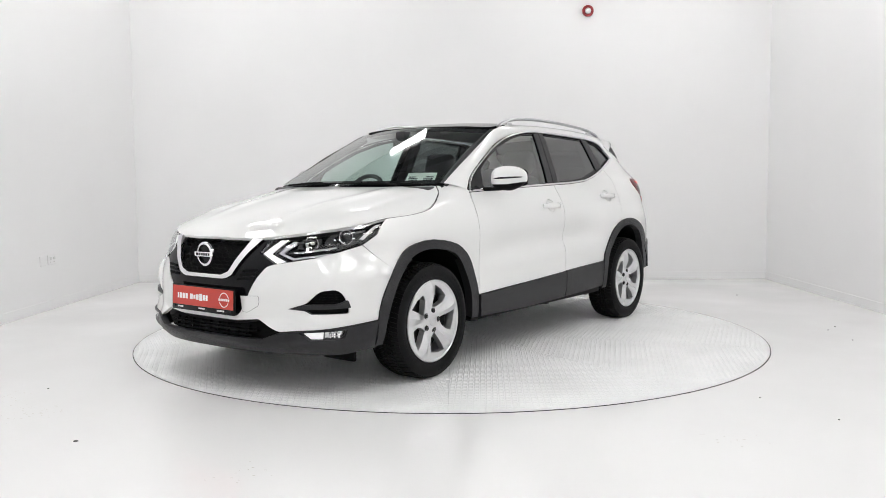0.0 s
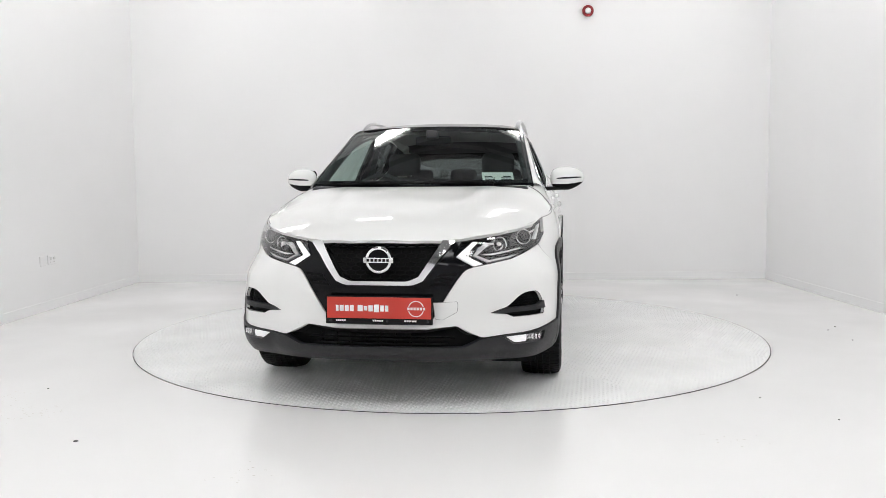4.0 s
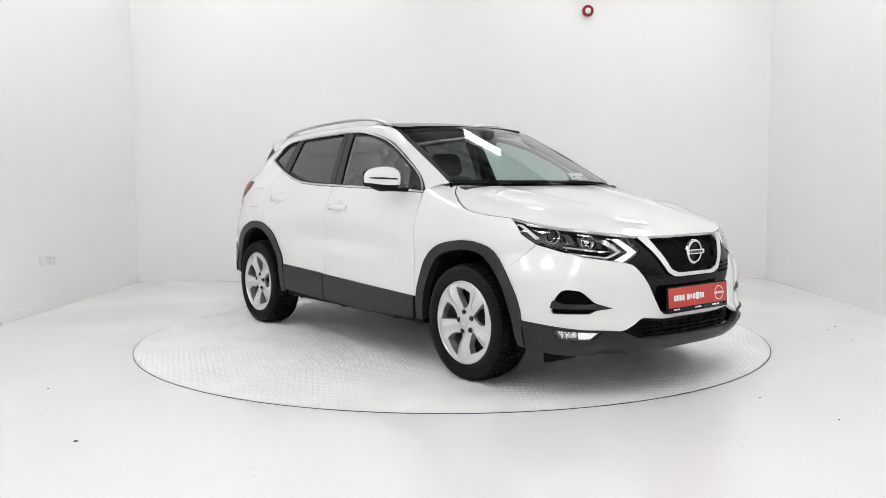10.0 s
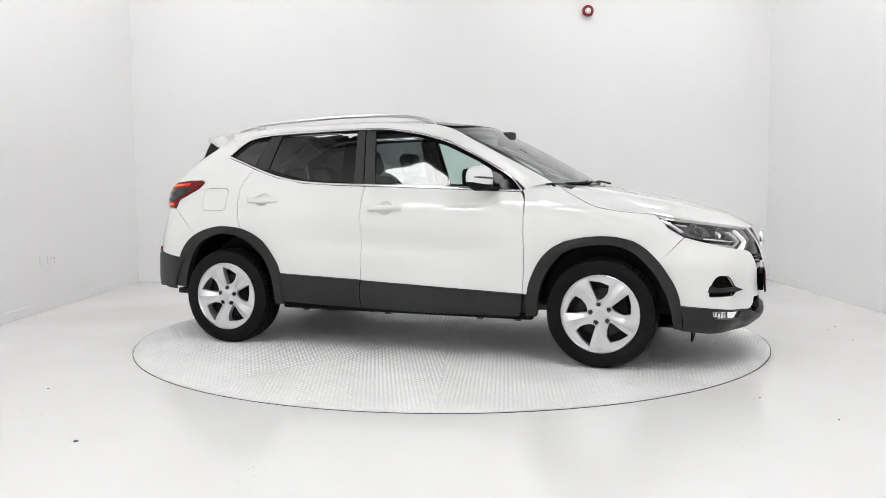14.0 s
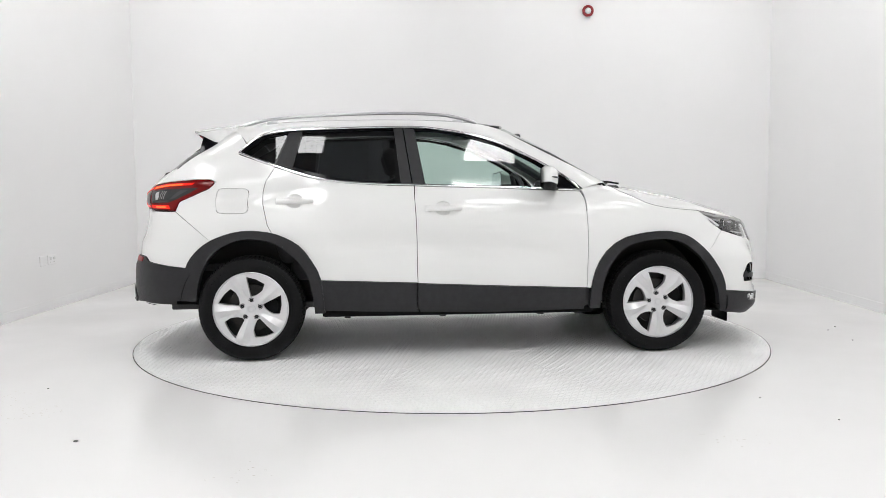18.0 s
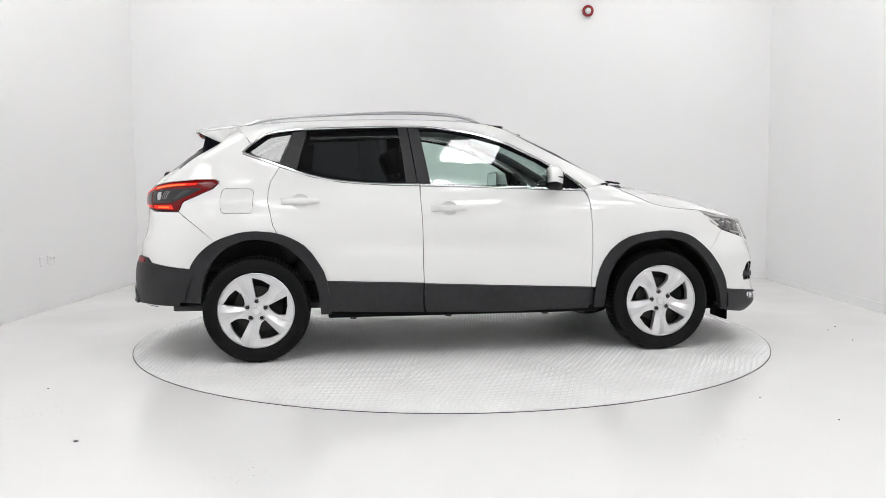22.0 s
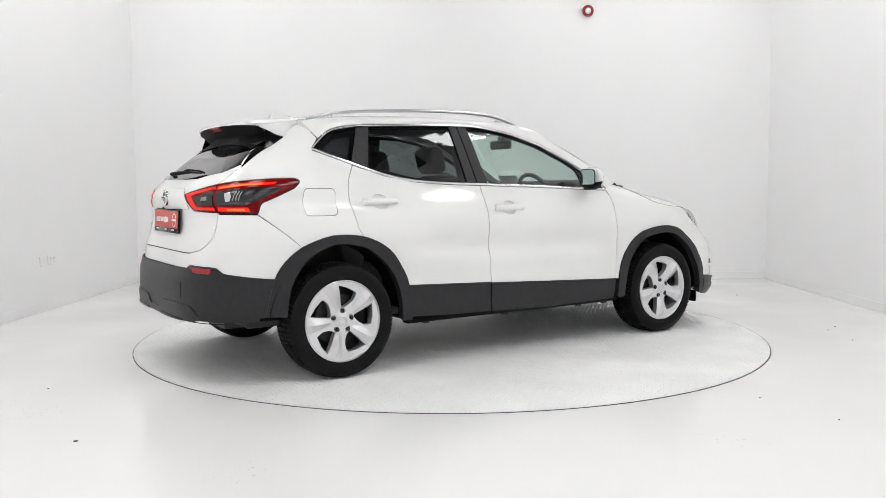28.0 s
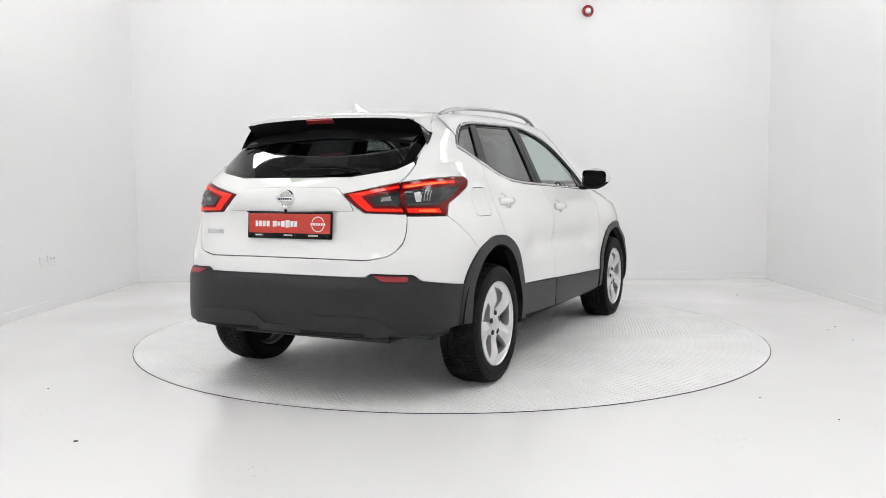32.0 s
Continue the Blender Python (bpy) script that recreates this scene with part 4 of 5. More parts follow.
    low = [(.840, 1.085), (.735, 1.172), (.552, 1.280), (.330, 1.392), (.10, 1.462), (-.10, 1.494), (-.376, 1.510), (-.770, 1.501), (-1.087, 1.487), (-1.262, 1.456), (-1.36, 1.392)]
    t3 = smooth([(x, s * y, z) for x, y, z in top], 3)
    l3 = smooth([(x, s * side_y(x, z), z) for x, z in low], 3)
    part("roof_frame", loft(t3, l3, 5, .010), WHITE, car)
    # rear wing with its lid
    arch = smooth([p for p in R_ARCH_OUT if p[0] < -1.16 and p[1] > .7 and p[0] > -1.58], 2)
    QUARTER = run_of([(-1.188, .815), (-1.216, .867), (-1.247, 1.009), (-1.245, 1.08), (-1.230, 1.145), (-1.176, 1.236)], ra) + run_of([(-1.176, 1.236), (-1.413, 1.320), (-1.405, 1.345), (-1.365, 1.390), (-1.385, 1.425), (-1.45, 1.478), (-1.535, 1.425)], ra)[1:]
    QUARTER += [(50.2, 1.335), (46.6, 1.240), (45.9, 1.22), (41, 1.150), (39.6, 1.130), (47.8, 1.147), (56.5, 1.158), (62.8, 1.160, .8), (65.4, 1.141, .8), (64.4, 1.098), (60.2, 1.052, 2), (55.5, 1.017, 1), (53.6, .957)]
    QUARTER += [ra(*p) for p in reversed(arch)]
    LID = [ra(*q) for q in fillet([(-1.530, 1.100, .035), (-1.537, .944, .035), (-1.335, .942, .035), (-1.330, 1.098, .035)])]
    qp = part("rear_wing", sheet(QUARTER, (1.3, .02), r, holes=[LID] if s < 0 else []), WHITE, car)
    if s < 0:
        part("fuel_lid", sheet(LID, (1.2, .02), r, gap=.0026), WHITE, qp, "square fuel filler lid")
    # cladding round the arches
    for nm, out, inn, ch, cv in (("front_arch_trim", F_ARCH_OUT, F_ARCH_IN, f, fa), ("rear_arch_trim", R_ARCH_OUT, R_ARCH_IN, r, ra)):
        loop = [cv(*p) for p in smooth(out, 3)] + [cv(*p) for p in reversed(smooth(inn, 3))]
        part(nm, sheet(loop, (3, .03), ch, off=.012, depth=.045, lip=.007, gap=.001), CLAD, car, "black grained plastic arch trim")
    # mirror
    mir = part("mirror_arm", tube([(.65, s * .775, 1.085), (.625, s * .83, 1.086), (.605, s * .88, 1.090), (.585, s * .98, 1.104)], [.03, .026, .03, .012], 10, squash=.5), MATT_BLACK, car, "black door mirror foot")
    # a rounded shell, flat at the back, split into the white cap and the black lower half
    shells = {}
    for nm, mat, lo, hi, grow in (("mirror_cap", WHITE, -.38, 1.57, 1.0), ("mirror_lower", MATT_BLACK, -1.57, -.36, .985)):
        b = bmesh.new()
        rows = []
        for i in range(13):
            e = lo + (hi - lo) * i / 12
            row = []
            for k in range(40):
                a = 2 * math.pi * k / 40
                pw = lambda q, n: math.copysign(abs(q) ** n, q)
                cx, cyy, cz = pw(math.cos(e), .7) * pw(math.cos(a), .75), pw(math.cos(e), .7) * pw(math.sin(a), .75), pw(math.sin(e), .75)
                px, py, pz = grow * .064 * cx, grow * .112 * cyy, grow * .079 * cz
                px = max(px * (1 - .4 * ease((py + .03) / .14)), -.048) - .25 * py
                pz *= 1 - (1.6 if pz > 0 else 4.2) * max(0, py - .01)
                row.append(b.verts.new((.577 + px, s * (.925 + py), 1.153 + pz)))
            rows.append(row)
        for p, q in zip(rows, rows[1:]):
            for k in range(40):
                b.faces.new((p[k], p[(k + 1) % 40], q[(k + 1) % 40], q[k]))
        bmesh.ops.remove_doubles(b, verts=b.verts[:], dist=.0005)
        bmesh.ops.recalc_face_normals(b, faces=b.faces)
        shells[nm] = part(nm, b, mat, mir, "white mirror cap" if grow == 1 else "black lower mirror shell")
    part("indicator", tube([(.577 + .0635 * (1 - .4 * ease((k + .03) / .14)) * (1 - (abs(k) / .113) ** 3.2) ** .45 - .25 * k, s * (.925 + k), 1.156 + .05 * k) for k in (-.07, -.03, .02, .06, .095)], [.004, .006, .007, .006, .003], 6), SMOKE, mir, "slim indicator slot")
    face = fillet([(-.098, -.055, .03), (.088, -.046, .03), (.09, .054, .035), (-.094, .062, .025)])
    for nm, mat, dx, k, lb in (("mirror_bezel", MATT_BLACK, -.0005, 1.06, "black bezel"), ("mirror_glass", MIRROR, -.003, .97, "mirror glass")):
        part(nm, sheet([(k * y, k * z) for y, z in face], .03, lambda y, z: (.577 - .0485 + dx - .25 * y, s * (.925 + y), 1.154 + z), depth=0, gap=0, lip=0), mat, mir, lb)
    # roof rail
    rail = smooth([(.165, .565, 1.522), (.10, .568, 1.547), (.0, .57, 1.572), (-.12, .572, 1.586), (-.32, .572, 1.594), (-.62, .572, 1.590), (-.92, .570, 1.575), (-1.14, .567, 1.560), (-1.28, .562, 1.540), (-1.39, .558, 1.512)], 3)
    rl = part("roof_rail", tube([(x, s * y, z) for x, y, z in rail], [.010] + [.0165] * (len(rail) - 2) + [.010], 10, squash=.65), SATIN, car, "satin silver roof rail")
    for x in (.03, -1.20):
        part("rail_foot", box_bm((x - .035, s * .570 - .009, roof(x, .572) - .006), (x + .035, s * .570 + .009, 1.552 if x > 0 else 1.542), .005), SATIN, rl)

# ---- tail ----
GATE = [(0, .745), (12.9, .745), (29.5, .742, 1), (35.8, .764, 2), (39.0, .832, 1), (40.6, .957), (40.4, .966), (28.3, .974), (22.2, 1.070), (31.1, 1.101), (39.1, 1.129), (40.6, 1.15), (45.6, 1.22), (45.3, 1.233), (44.9, 1.232), (38.3, 1.192), (23.4, 1.156), (0, 1.154)]
gate = part("tailgate", sheet([p for p in GATE if p[0]] + [(-p[0], *p[1:]) for p in reversed([p for p in GATE if p[0]])], (2, .03), tail), WHITE, car)
part("panel_joint", sheet(sym([(0, .978), (25.75, .983, 1), (24.8, 1.03), (20.6, 1.1025, 2), (0, 1.1065)]), (2, .03), tail, off=.0012, depth=.002, lip=0, gap=0), JOINT, gate)
part("plate_panel", sheet(sym([(0, .980), (25.5, .985, 1), (24.6, 1.03), (20.4, 1.100, 2), (0, 1.104)]), (2, .03), tail, off=.004, depth=.008, lip=.004, gap=0), WHITE, gate, "raised handle panel of the tailgate")
part("latch_strip", sheet(sym([(0, .974), (18, .975), (18, .984), (0, .983)]), (2, .01), tail, off=.003, depth=.004, gap=0), DARK_GAP, gate)
REAR_GLASS = [(0, 1.156), (23.4, 1.158), (38.3, 1.194), (45.4, 1.235), (48.6, 1.30), (51.5, 1.385), (50.0, 1.410), (25, 1.418), (0, 1.42)]
part("rear_screen", sheet(sym(REAR_GLASS), (2, .04), tail, off=-.006, depth=0, gap=.002), PRIVACY, gate, "dark tinted rear window")
part("screen_edge", sheet(sym(REAR_GLASS), (2, .04), tail, off=-.009, depth=.008, gap=.001, holes=[sym([(0, 1.175), (23, 1.178), (36.5, 1.210), (41.5, 1.245), (44, 1.31), (46, 1.36), (25, 1.375), (0, 1.38)])]), GLOSS_BLACK, gate, "black printed edge of the rear window")
wiper = part("rear_wiper", tube([(-2.010, .02, 1.172), (-2.018, .05, 1.190), (-1.998, -.05, 1.196), (-1.980, -.20, 1.198), (-1.958, -.345, 1.190)], [.016, .020, .016, .010, .005], 8, squash=.7), MATT_BLACK, gate, "black rear wiper")
part("blade", tube([(-1.985, .06, 1.190), (-1.972, -.12, 1.214), (-1.958, -.30, 1.204), (-1.950, -.37, 1.192)], .006, 6), MATT_BLACK, wiper)
rb = part("rear_badge", lathe([(-2.066, .048), (-2.078, .046), (-2.080, .041), (-2.077, .037), (-2.064, .036)], 36, axis="x"), CHROME, gate, "round chrome badge with a bar")
rb.location = (-.008, -.001, 1.046)
part("bar", box_bm((-2.084, -.055, -.010), (-2.066, .055, .010), .004), CHROME, rb)
for k in range(6):
    part("mark", box_bm((-2.0848, -.042 + k * .0145, -.005), (-2.084, -.042 + k * .0145 + .010, .005)), SMOKE, rb, smooth=False)
# model name as plain raised bars
for k in range(7):
    y0 = .565 - k * .0195
    z0 = .868
    n_, c_ = tail_n(z0), tail_c(z0)
    xx = c_ + (tail_x(z0) - c_) * (1 - (y0 / half_w(z0)) ** n_) ** (1 / n_)
    part("letter_bar", box_bm((xx - .006, y0 - .007, z0 - .012), (xx + .004, y0 + .007, z0 + .012), .002, 1), SATIN, gate, smooth=False)
dealer_plate("rear_plate", (-2.086, -.018, .910), 180, .515, .118, gate, -4)

for s in (1, -1):
    r = aft(s)
    for nm, shape, bars in (("tail_lamp", LAMP_OUT, 1), ("tail_lamp_inner", LAMP_IN, 0)):
        holder = car if bars else gate
        lamp = part(nm, sheet(shape, (1.5, .014), r, depth=.012, gap=.002, off=.002, lip=.004), RED, holder, "red tail lamp with smoked centre" if bars else "red inner tail lamp on the tailgate")
        if bars:
            part("smoked_lens", sheet([(41.2, 1.082), (48, 1.096), (55.5, 1.102), (60.5, 1.104), (58.2, 1.066, 1), (54.0, 1.030, 1), (51.2, 1.012), (41.6, 1.008)], (1.5, .014), r, depth=.006, gap=0, off=.0035), SMOKE, lamp, "smoked centre lens")
            part("lit_bar", sheet([(40.4, 1.094), (48, 1.112), (57.5, 1.122), (58.0, 1.136), (48, 1.130), (40.2, 1.112)], (1.5, .01), r, depth=.006, gap=0, off=.0045), RED_LIT, lamp, "lit red upper bar")
            part("lit_bar", sheet([(41.2, .976), (51.5, .972), (51.2, .996), (41.4, .998)], (1.5, .01), r, depth=.006, gap=0, off=.0045), RED_LIT, lamp, "lit red lower bar")
            part("hot_bar", sheet([(41.0, 1.098), (49, 1.116), (54.0, 1.121), (54.0, 1.128), (49, 1.124), (41.0, 1.107)], (1.5, .01), r, depth=.003, gap=0, off=.006), AMBER_LIT, lamp, "glowing strip")
            part("hot_bar", sheet([(44.5, .980), (50.0, .978), (49.8, .989), (44.6, .990)], (1.5, .01), r, depth=.003, gap=0, off=.006), AMBER_LIT, lamp, "glowing strip")
            part("lamp_facet", sheet([(44.6, 1.028), (46.0, 1.030), (46.4, 1.058), (45.6, 1.080), (44.0, 1.074)], (.8, .01), r, depth=.003, gap=0, off=.0045), SATIN, lamp, "bright inner reflector")
            for k in range(3):
                d0 = 46.8 + .9 * k
                part("lamp_rib", sheet([(d0, 1.034), (d0 + .3, 1.034), (d0 + .8, 1.084), (d0 + .5, 1.084)], (.5, .01), r, depth=.004, gap=0, off=.005), STEEL, lamp, "grey upright rib")
            part("lamp_facet", sheet([(41.8, 1.012), (50.2, 1.014), (51.6, 1.024), (42.0, 1.020)], (1, .01), r, depth=.003, gap=0, off=.0045), LAMP_GREY, lamp, "dim inner reflector")
            part("lamp_facet", sheet([(51.4, 1.030), (53.6, 1.040), (57.4, 1.090), (54.6, 1.092), (52.6, 1.050)], (.8, .01), r, depth=.003, gap=0, off=.0045), LAMP_GREY, lamp, "dim inner reflector")
        else:
            part("smoked_lens", sheet([(31.0, 1.050, .5), (39.8, 1.084), (40.0, 1.010), (32.4, 1.014, .5)], (1.5, .014), r, depth=.006, gap=0, off=.0035), SMOKE, lamp, "smoked centre lens")
            part("lit_bar", sheet([(24.6, 1.068), (31.6, 1.086), (39.2, 1.110), (39.4, 1.098), (31.4, 1.070), (28.8, 1.058), (32.0, .998), (39.9, .997), (40.0, .980), (29.6, .985)], (1.5, .01), r, depth=.006, gap=0, off=.0045), RED_LIT, lamp, "lit red hooked bar")
            part("lamp_facet", sheet([(34.5, 1.032), (37.6, 1.036), (37.4, 1.058), (35.0, 1.052)], (.8, .01), r, depth=.003, gap=0, off=.0045), STEEL, lamp, "bright inner reflector")

# rear bumper: painted upper skin and black lower part
arch = smooth([p for p in R_ARCH_OUT if p[0] < -1.53 and p[1] > .58], 2)
RB = [(0, .741), (12.9, .741), (29.6, .738, 1), (35.95, .760, 2), (39.15, .829, 1), (40.75, .957), (53.5, .954)] + [ra(*p) for p in arch] + [(45.2, .637, .8), (42.4, .669, .8), (30.6, .675, .8), (29.3, .657), (0, .653)]
rbump = part("rear_bumper", sheet([p for p in RB if p[0]] + [(-p[0], *p[1:]) for p in reversed([p for p in RB if p[0]])], (1.8, .025), tail), WHITE, car)
REFL = [(31.8, .664, .3), (41.0, .660, .5), (41.5, .630, .8), (34.6, .633, .8)]
RC = [(0, .649), (29.5, .653), (30.8, .671, .8), (42.2, .665, .8), (45.0, .633, .8), ra(-1.700, .600), ra(-1.735, .396), (52, .384, 1), (38, .372), (14, .372), (0, .376)]
clad = part("rear_cladding", sheet([p for p in RC if p[0]] + [(-p[0], *p[1:]) for p in reversed([p for p in RC if p[0]])], (1.8, .02), tail, off=.008, depth=.03, lip=.006), CLAD, car, "black grained plastic lower rear bumper")
for s in (1, -1):
    r = aft(s)
    part("reflector", sheet([(p[0], *p[1:]) for p in REFL], (1.5, .01), r, off=.014, depth=.008, gap=0), ALARM_RED, clad, "red rear reflector")
part("tow_joint", sheet([(-24.0, .574, .4), (-29.2, .576, .4), (-29.2, .491, .4), (-23.8, .488, .4)], (1.2, .02), tail, off=.0095, depth=.001, gap=0, lip=0), DARK_GAP, clad)
part("tow_cover", sheet([(-24.2, .571, .4), (-29.0, .573, .4), (-29.0, .494, .4), (-24.0, .491, .4)], (1.2, .02), tail, off=.011, depth=.004, gap=0, lip=.001), CLAD, clad, "square towing-eye cover")
part("diffuser", sheet(sym([(0, .402), (6, .402), (10.6, .457, 1), (24, .464), (34, .456, 1), (38, .395), (36, .366), (0, .366)]), (1.6, .02), tail, off=.017, depth=.025, lip=.009), CLAD, clad, "sculpted lower rear panel")
for s in (1, -1):
    part("diffuser_strake", sheet([(s * 9, .382), (s * 30, .378), (s * 30, .366), (s * 9, .366)], (1.5, .01), tail, off=.023, depth=.02, gap=0), GLOSS_BLACK, clad, "dark lower strip")
part("rear_valance", sheet(sym([(0, .352), (45, .352), (46, .346), (0, .342)]), (2, .03), lambda d, z: (polar(d, .36, -1)[0] * (.985 - .25 * (.352 - z)) + .0, polar(d, .36, -1)[1] * .93, z), depth=0), MATT_BLACK, car)
part("camera_eye", lathe([(0, .009), (-.006, .008), (-.008, .001)], 14, axis="x"), GLOSS_BLACK, gate).location = (-2.096, -.01, .985)

# aerial
b = bmesh.new()
prof_ = [(-1.215, 0), (-1.265, .022), (-1.325, .040), (-1.37, .054), (-1.39, .053), (-1.41, .0)]
n = 9
sect = []
for x, h in prof_:
    z0 = roof(x, 0) - .004
    w = .030 if h < .01 else .022
    sect.append([b.verts.new((x, -w * (1 - .9 * k) * (1 if k < 1 else .1), z0 + h * k)) for k in (0, .35, .7, 1)] + [b.verts.new((x, w * (1 - .9 * k) * (1 if k < 1 else .1), z0 + h * k)) for k in (1, .7, .35, 0)])
for p, q in zip(sect, sect[1:]):
    for k in range(7):
        b.faces.new((p[k], p[k + 1], q[k + 1], q[k]))
bmesh.ops.recalc_face_normals(b, faces=b.faces)
part("roof_aerial", b, WHITE, car, "white shark-fin aerial")


# ---- wheels: built for the right side (outer face towards -y), then turned for the left ----
def tyre_bm():
    R, W = .334, .104
    rows = [(W - .004, .236), (W + .006, .252), (W + .012, .282), (W + .008, .308), (W - .001, .320), (W - .02, R - .009)]
    full = [(-a, r) for a, r in rows] + [(0, R - .008)] + [(a, r) for a, r in reversed(rows)]
    return lathe(full, 72)


def wheel(name):
    """A wheel whose middle plane is y = 0 and whose face looks to -y."""
    w = new(name)
    tyre = part("tyre", tyre_bm(), RUBBER, w, "black road tyre")
    # tread blocks
    b = bmesh.new()
    for i in range(78):
        a0 = 2 * math.pi * i / 78
        for y0, y1, sk in ((-.1035, -.056, .012), (-.050, -.018, .02), (-.013, .013, 0), (.018, .050, -.02), (.056, .1035, -.012)):
            vs = []
            da = 2 * math.pi / 78 * .37
            for y, k in ((y0, -1), (y0, 1), (y1, 1), (y1, -1)):
                a = a0 + k * da + sk * (1 if y == y0 else -1)
                drop = .011 if abs(y) > .08 else 0
                vs.append((a, y, .336 - drop))
            top = [b.verts.new((r * math.cos(a), y, r * math.sin(a))) for a, y, r in vs]
            low = [b.verts.new(((r - .013) * math.cos(a), y, (r - .013) * math.sin(a))) for a, y, r in vs]
            b.faces.new(top)
            for k in range(4):
                b.faces.new((top[k - 1], top[k], low[k], low[k - 1]))
    bmesh.ops.recalc_face_normals(b, faces=b.faces)
    part("tread", b, RUBBER, tyre)
    for r0, n0, a0 in ((.288, 7, 35), (.288, 8, 205), (.288, 7, 120), (.288, 8, 290)):
        for k in range(n0):
            a = radians(a0 + 5.2 * k)
            q = box_bm((-.006, -.1172, -.008), (.006, -.1135, .008), .001, 1)
            bmesh.ops.transform(q, matrix=Matrix.Translation((r0 * math.cos(a), 0, r0 * math.sin(a))) @ Matrix.Rotation(-a + math.pi / 2, 4, "Y"), verts=q.verts)
            part("raised_bar", q, RUBBER, tyre, smooth=False)
    part("bead", lathe([(-.110, .254), (-.1125, .2565), (-.112, .259)], 64), RUBBER, tyre)
    # rim
    rim = part("rim", lathe([(.09, .238), (.08, .225), (-.085, .222), (-.100, .228), (-.109, .2345), (-.106, .2385), (-.093, .237)], 72), ALLOY, w, "silver alloy rim")

    def face(u, v):
        r = math.hypot(u, v)
        a = math.atan2(v, u)
        ph = ((math.degrees(a) - 42 + 36) % 72) - 36
        dish = -.100 + .015 * math.exp(-((r - .085) / .05) ** 2) - .004 * max(0, .06 - r) / .06
        crease = -.022 * max(0.0, 1 - abs(ph + 4) / 13) * min(1, max(0, (r - .06) / .08)) * max(0, 1 - max(0, r - .19) / .05)
        return u, dish + crease, v

    holes = []
    for k in range(5):
        c = 86 + 72 * k
        hole = []
        for da, r, f in ((11, .210, .003), (-7, .194, 0), (-25, .183, .007), (-27.5, .140, 0), (-22, .106, .010), (-9, .083, .008), (7, .079, .006)):
            a = radians(c + da)
            hole.append((r * math.cos(a), r * math.sin(a), f))
        holes.append(hole)
    ring = [(.230 * math.cos(2 * math.pi * k / 72), .230 * math.sin(2 * math.pi * k / 72)) for k in range(72)]

    b = bmesh.new()
    # the face, from the outline and its five windows
    loops = [ring] + [fillet(h, 4) for h in holes]
    edges = []
    for pts in loops:
        vs = [b.verts.new((p[0], p[1], 0)) for p in pts]
        edges += [b.edges.new((vs[i - 1], vs[i])) for i in range(len(vs))]
    bmesh.ops.triangle_fill(b, use_beauty=True, use_dissolve=False, edges=edges, normal=(0, 0, 1))
    for ax in (0, 1):
        no = Vector((1, 0, 0)) if ax == 0 else Vector((0, 1, 0))
        for i in range(-21, 22):
            bmesh.ops.bisect_plane(b, geom=b.verts[:] + b.edges[:] + b.faces[:], plane_co=no * (i * .011), plane_no=no, dist=1e-5)
    for k in range(5):
        for d in (-4 - 13, -4, -4 + 13):
            a = radians(42 + 72 * k + d)
            bmesh.ops.bisect_plane(b, geom=b.verts[:] + b.edges[:] + b.faces[:], plane_co=(0, 0, 0), plane_no=(-math.sin(a), math.cos(a), 0), dist=1e-5)
    for v in b.verts:
        v.co = Vector(face(v.co.x, v.co.y))
    b.normal_update()
    for f in b.faces:
        if f.normal.y > 0:
            f.normal_flip()
    rimE = [(e.link_loops[0].vert, e.link_loops[0].link_loop_next.vert) for e in b.edges if len(e.link_faces) == 1]
    last = {v: v for e in rimE for v in e}
    for dy, grow in ((.006, .97), (.035, .95)):
        nxt = {v: b.verts.new((last[v].co.x, last[v].co.y + dy, last[v].co.z)) for v in last}
        for a_, b_ in rimE:
            b.faces.new((last[b_], last[a_], nxt[a_], nxt[b_]))
        last = nxt
    spk = part("spokes", b, ALLOY, rim, "five-spoke alloy face")
    spk.data.set_sharp_from_angle(angle=radians(14))
    part("hub_cap", lathe([(-.085, .030), (-.100, .030), (-.103, .026), (-.104, .001)], 28), ALLOY, rim, "round centre cap")
    part("cap_mark", lathe([(-.1042, .020), (-.1052, .019), (-.1052, .0165), (-.1042, .0155)], 24), SATIN, rim)
    for k in range(5):
        a = radians(88 + 72 * k)
        ob = part("wheel_nut", lathe([(-.070, .0135), (-.092, .0135), (-.0965, .009), (-.0965, .001)], 6), BOLT, rim, smooth=False)
        ob.location = (.057 * math.cos(a), 0, .057 * math.sin(a))
        rc = part("nut_well", lathe([(-.074, .0165), (-.0915, .0175), (-.092, .0155), (-.076, .0145)], 18), TRIM, rim)
        rc.location = ob.location
    part("brake_disc", lathe([(-.035, .05), (-.035, .148), (-.020, .150), (-.020, .05)], 48), DISC, w, "grey steel brake disc")
    part("disc_bell", lathe([(-.035, .075), (-.055, .072), (-.058, .03)], 36), MATT_BLACK, w)
    part("inner_drum", lathe([(.02, .222), (.0, .05), (.0, .001)], 36), DARK_GAP, w)
    cal = box_bm((.075, -.065, -.06), (.165, .0, .06), .014, 2)
    part("brake_caliper", cal, MATT_BLACK, w, "dark brake caliper")
    return w


WHEEL_Y = .778
w0 = wheel("wheel")
w0.parent = car
spots = [(1.327, -1, .333, -12), (-1.327, -1, .334, 0), (1.327, 1, .333, 13), (-1.327, 1, .334, 10)]
first = True
for x, s, z, roll in spots:
    m = pose(x, s * WHEEL_Y, z, 0, 0, 0 if s < 0 else 180) @ pose(0, 0, 0, 0, roll, 0)
    if first:
        w0.matrix_basis = m
        first = False
    else:
        copy_thing(w0, m)

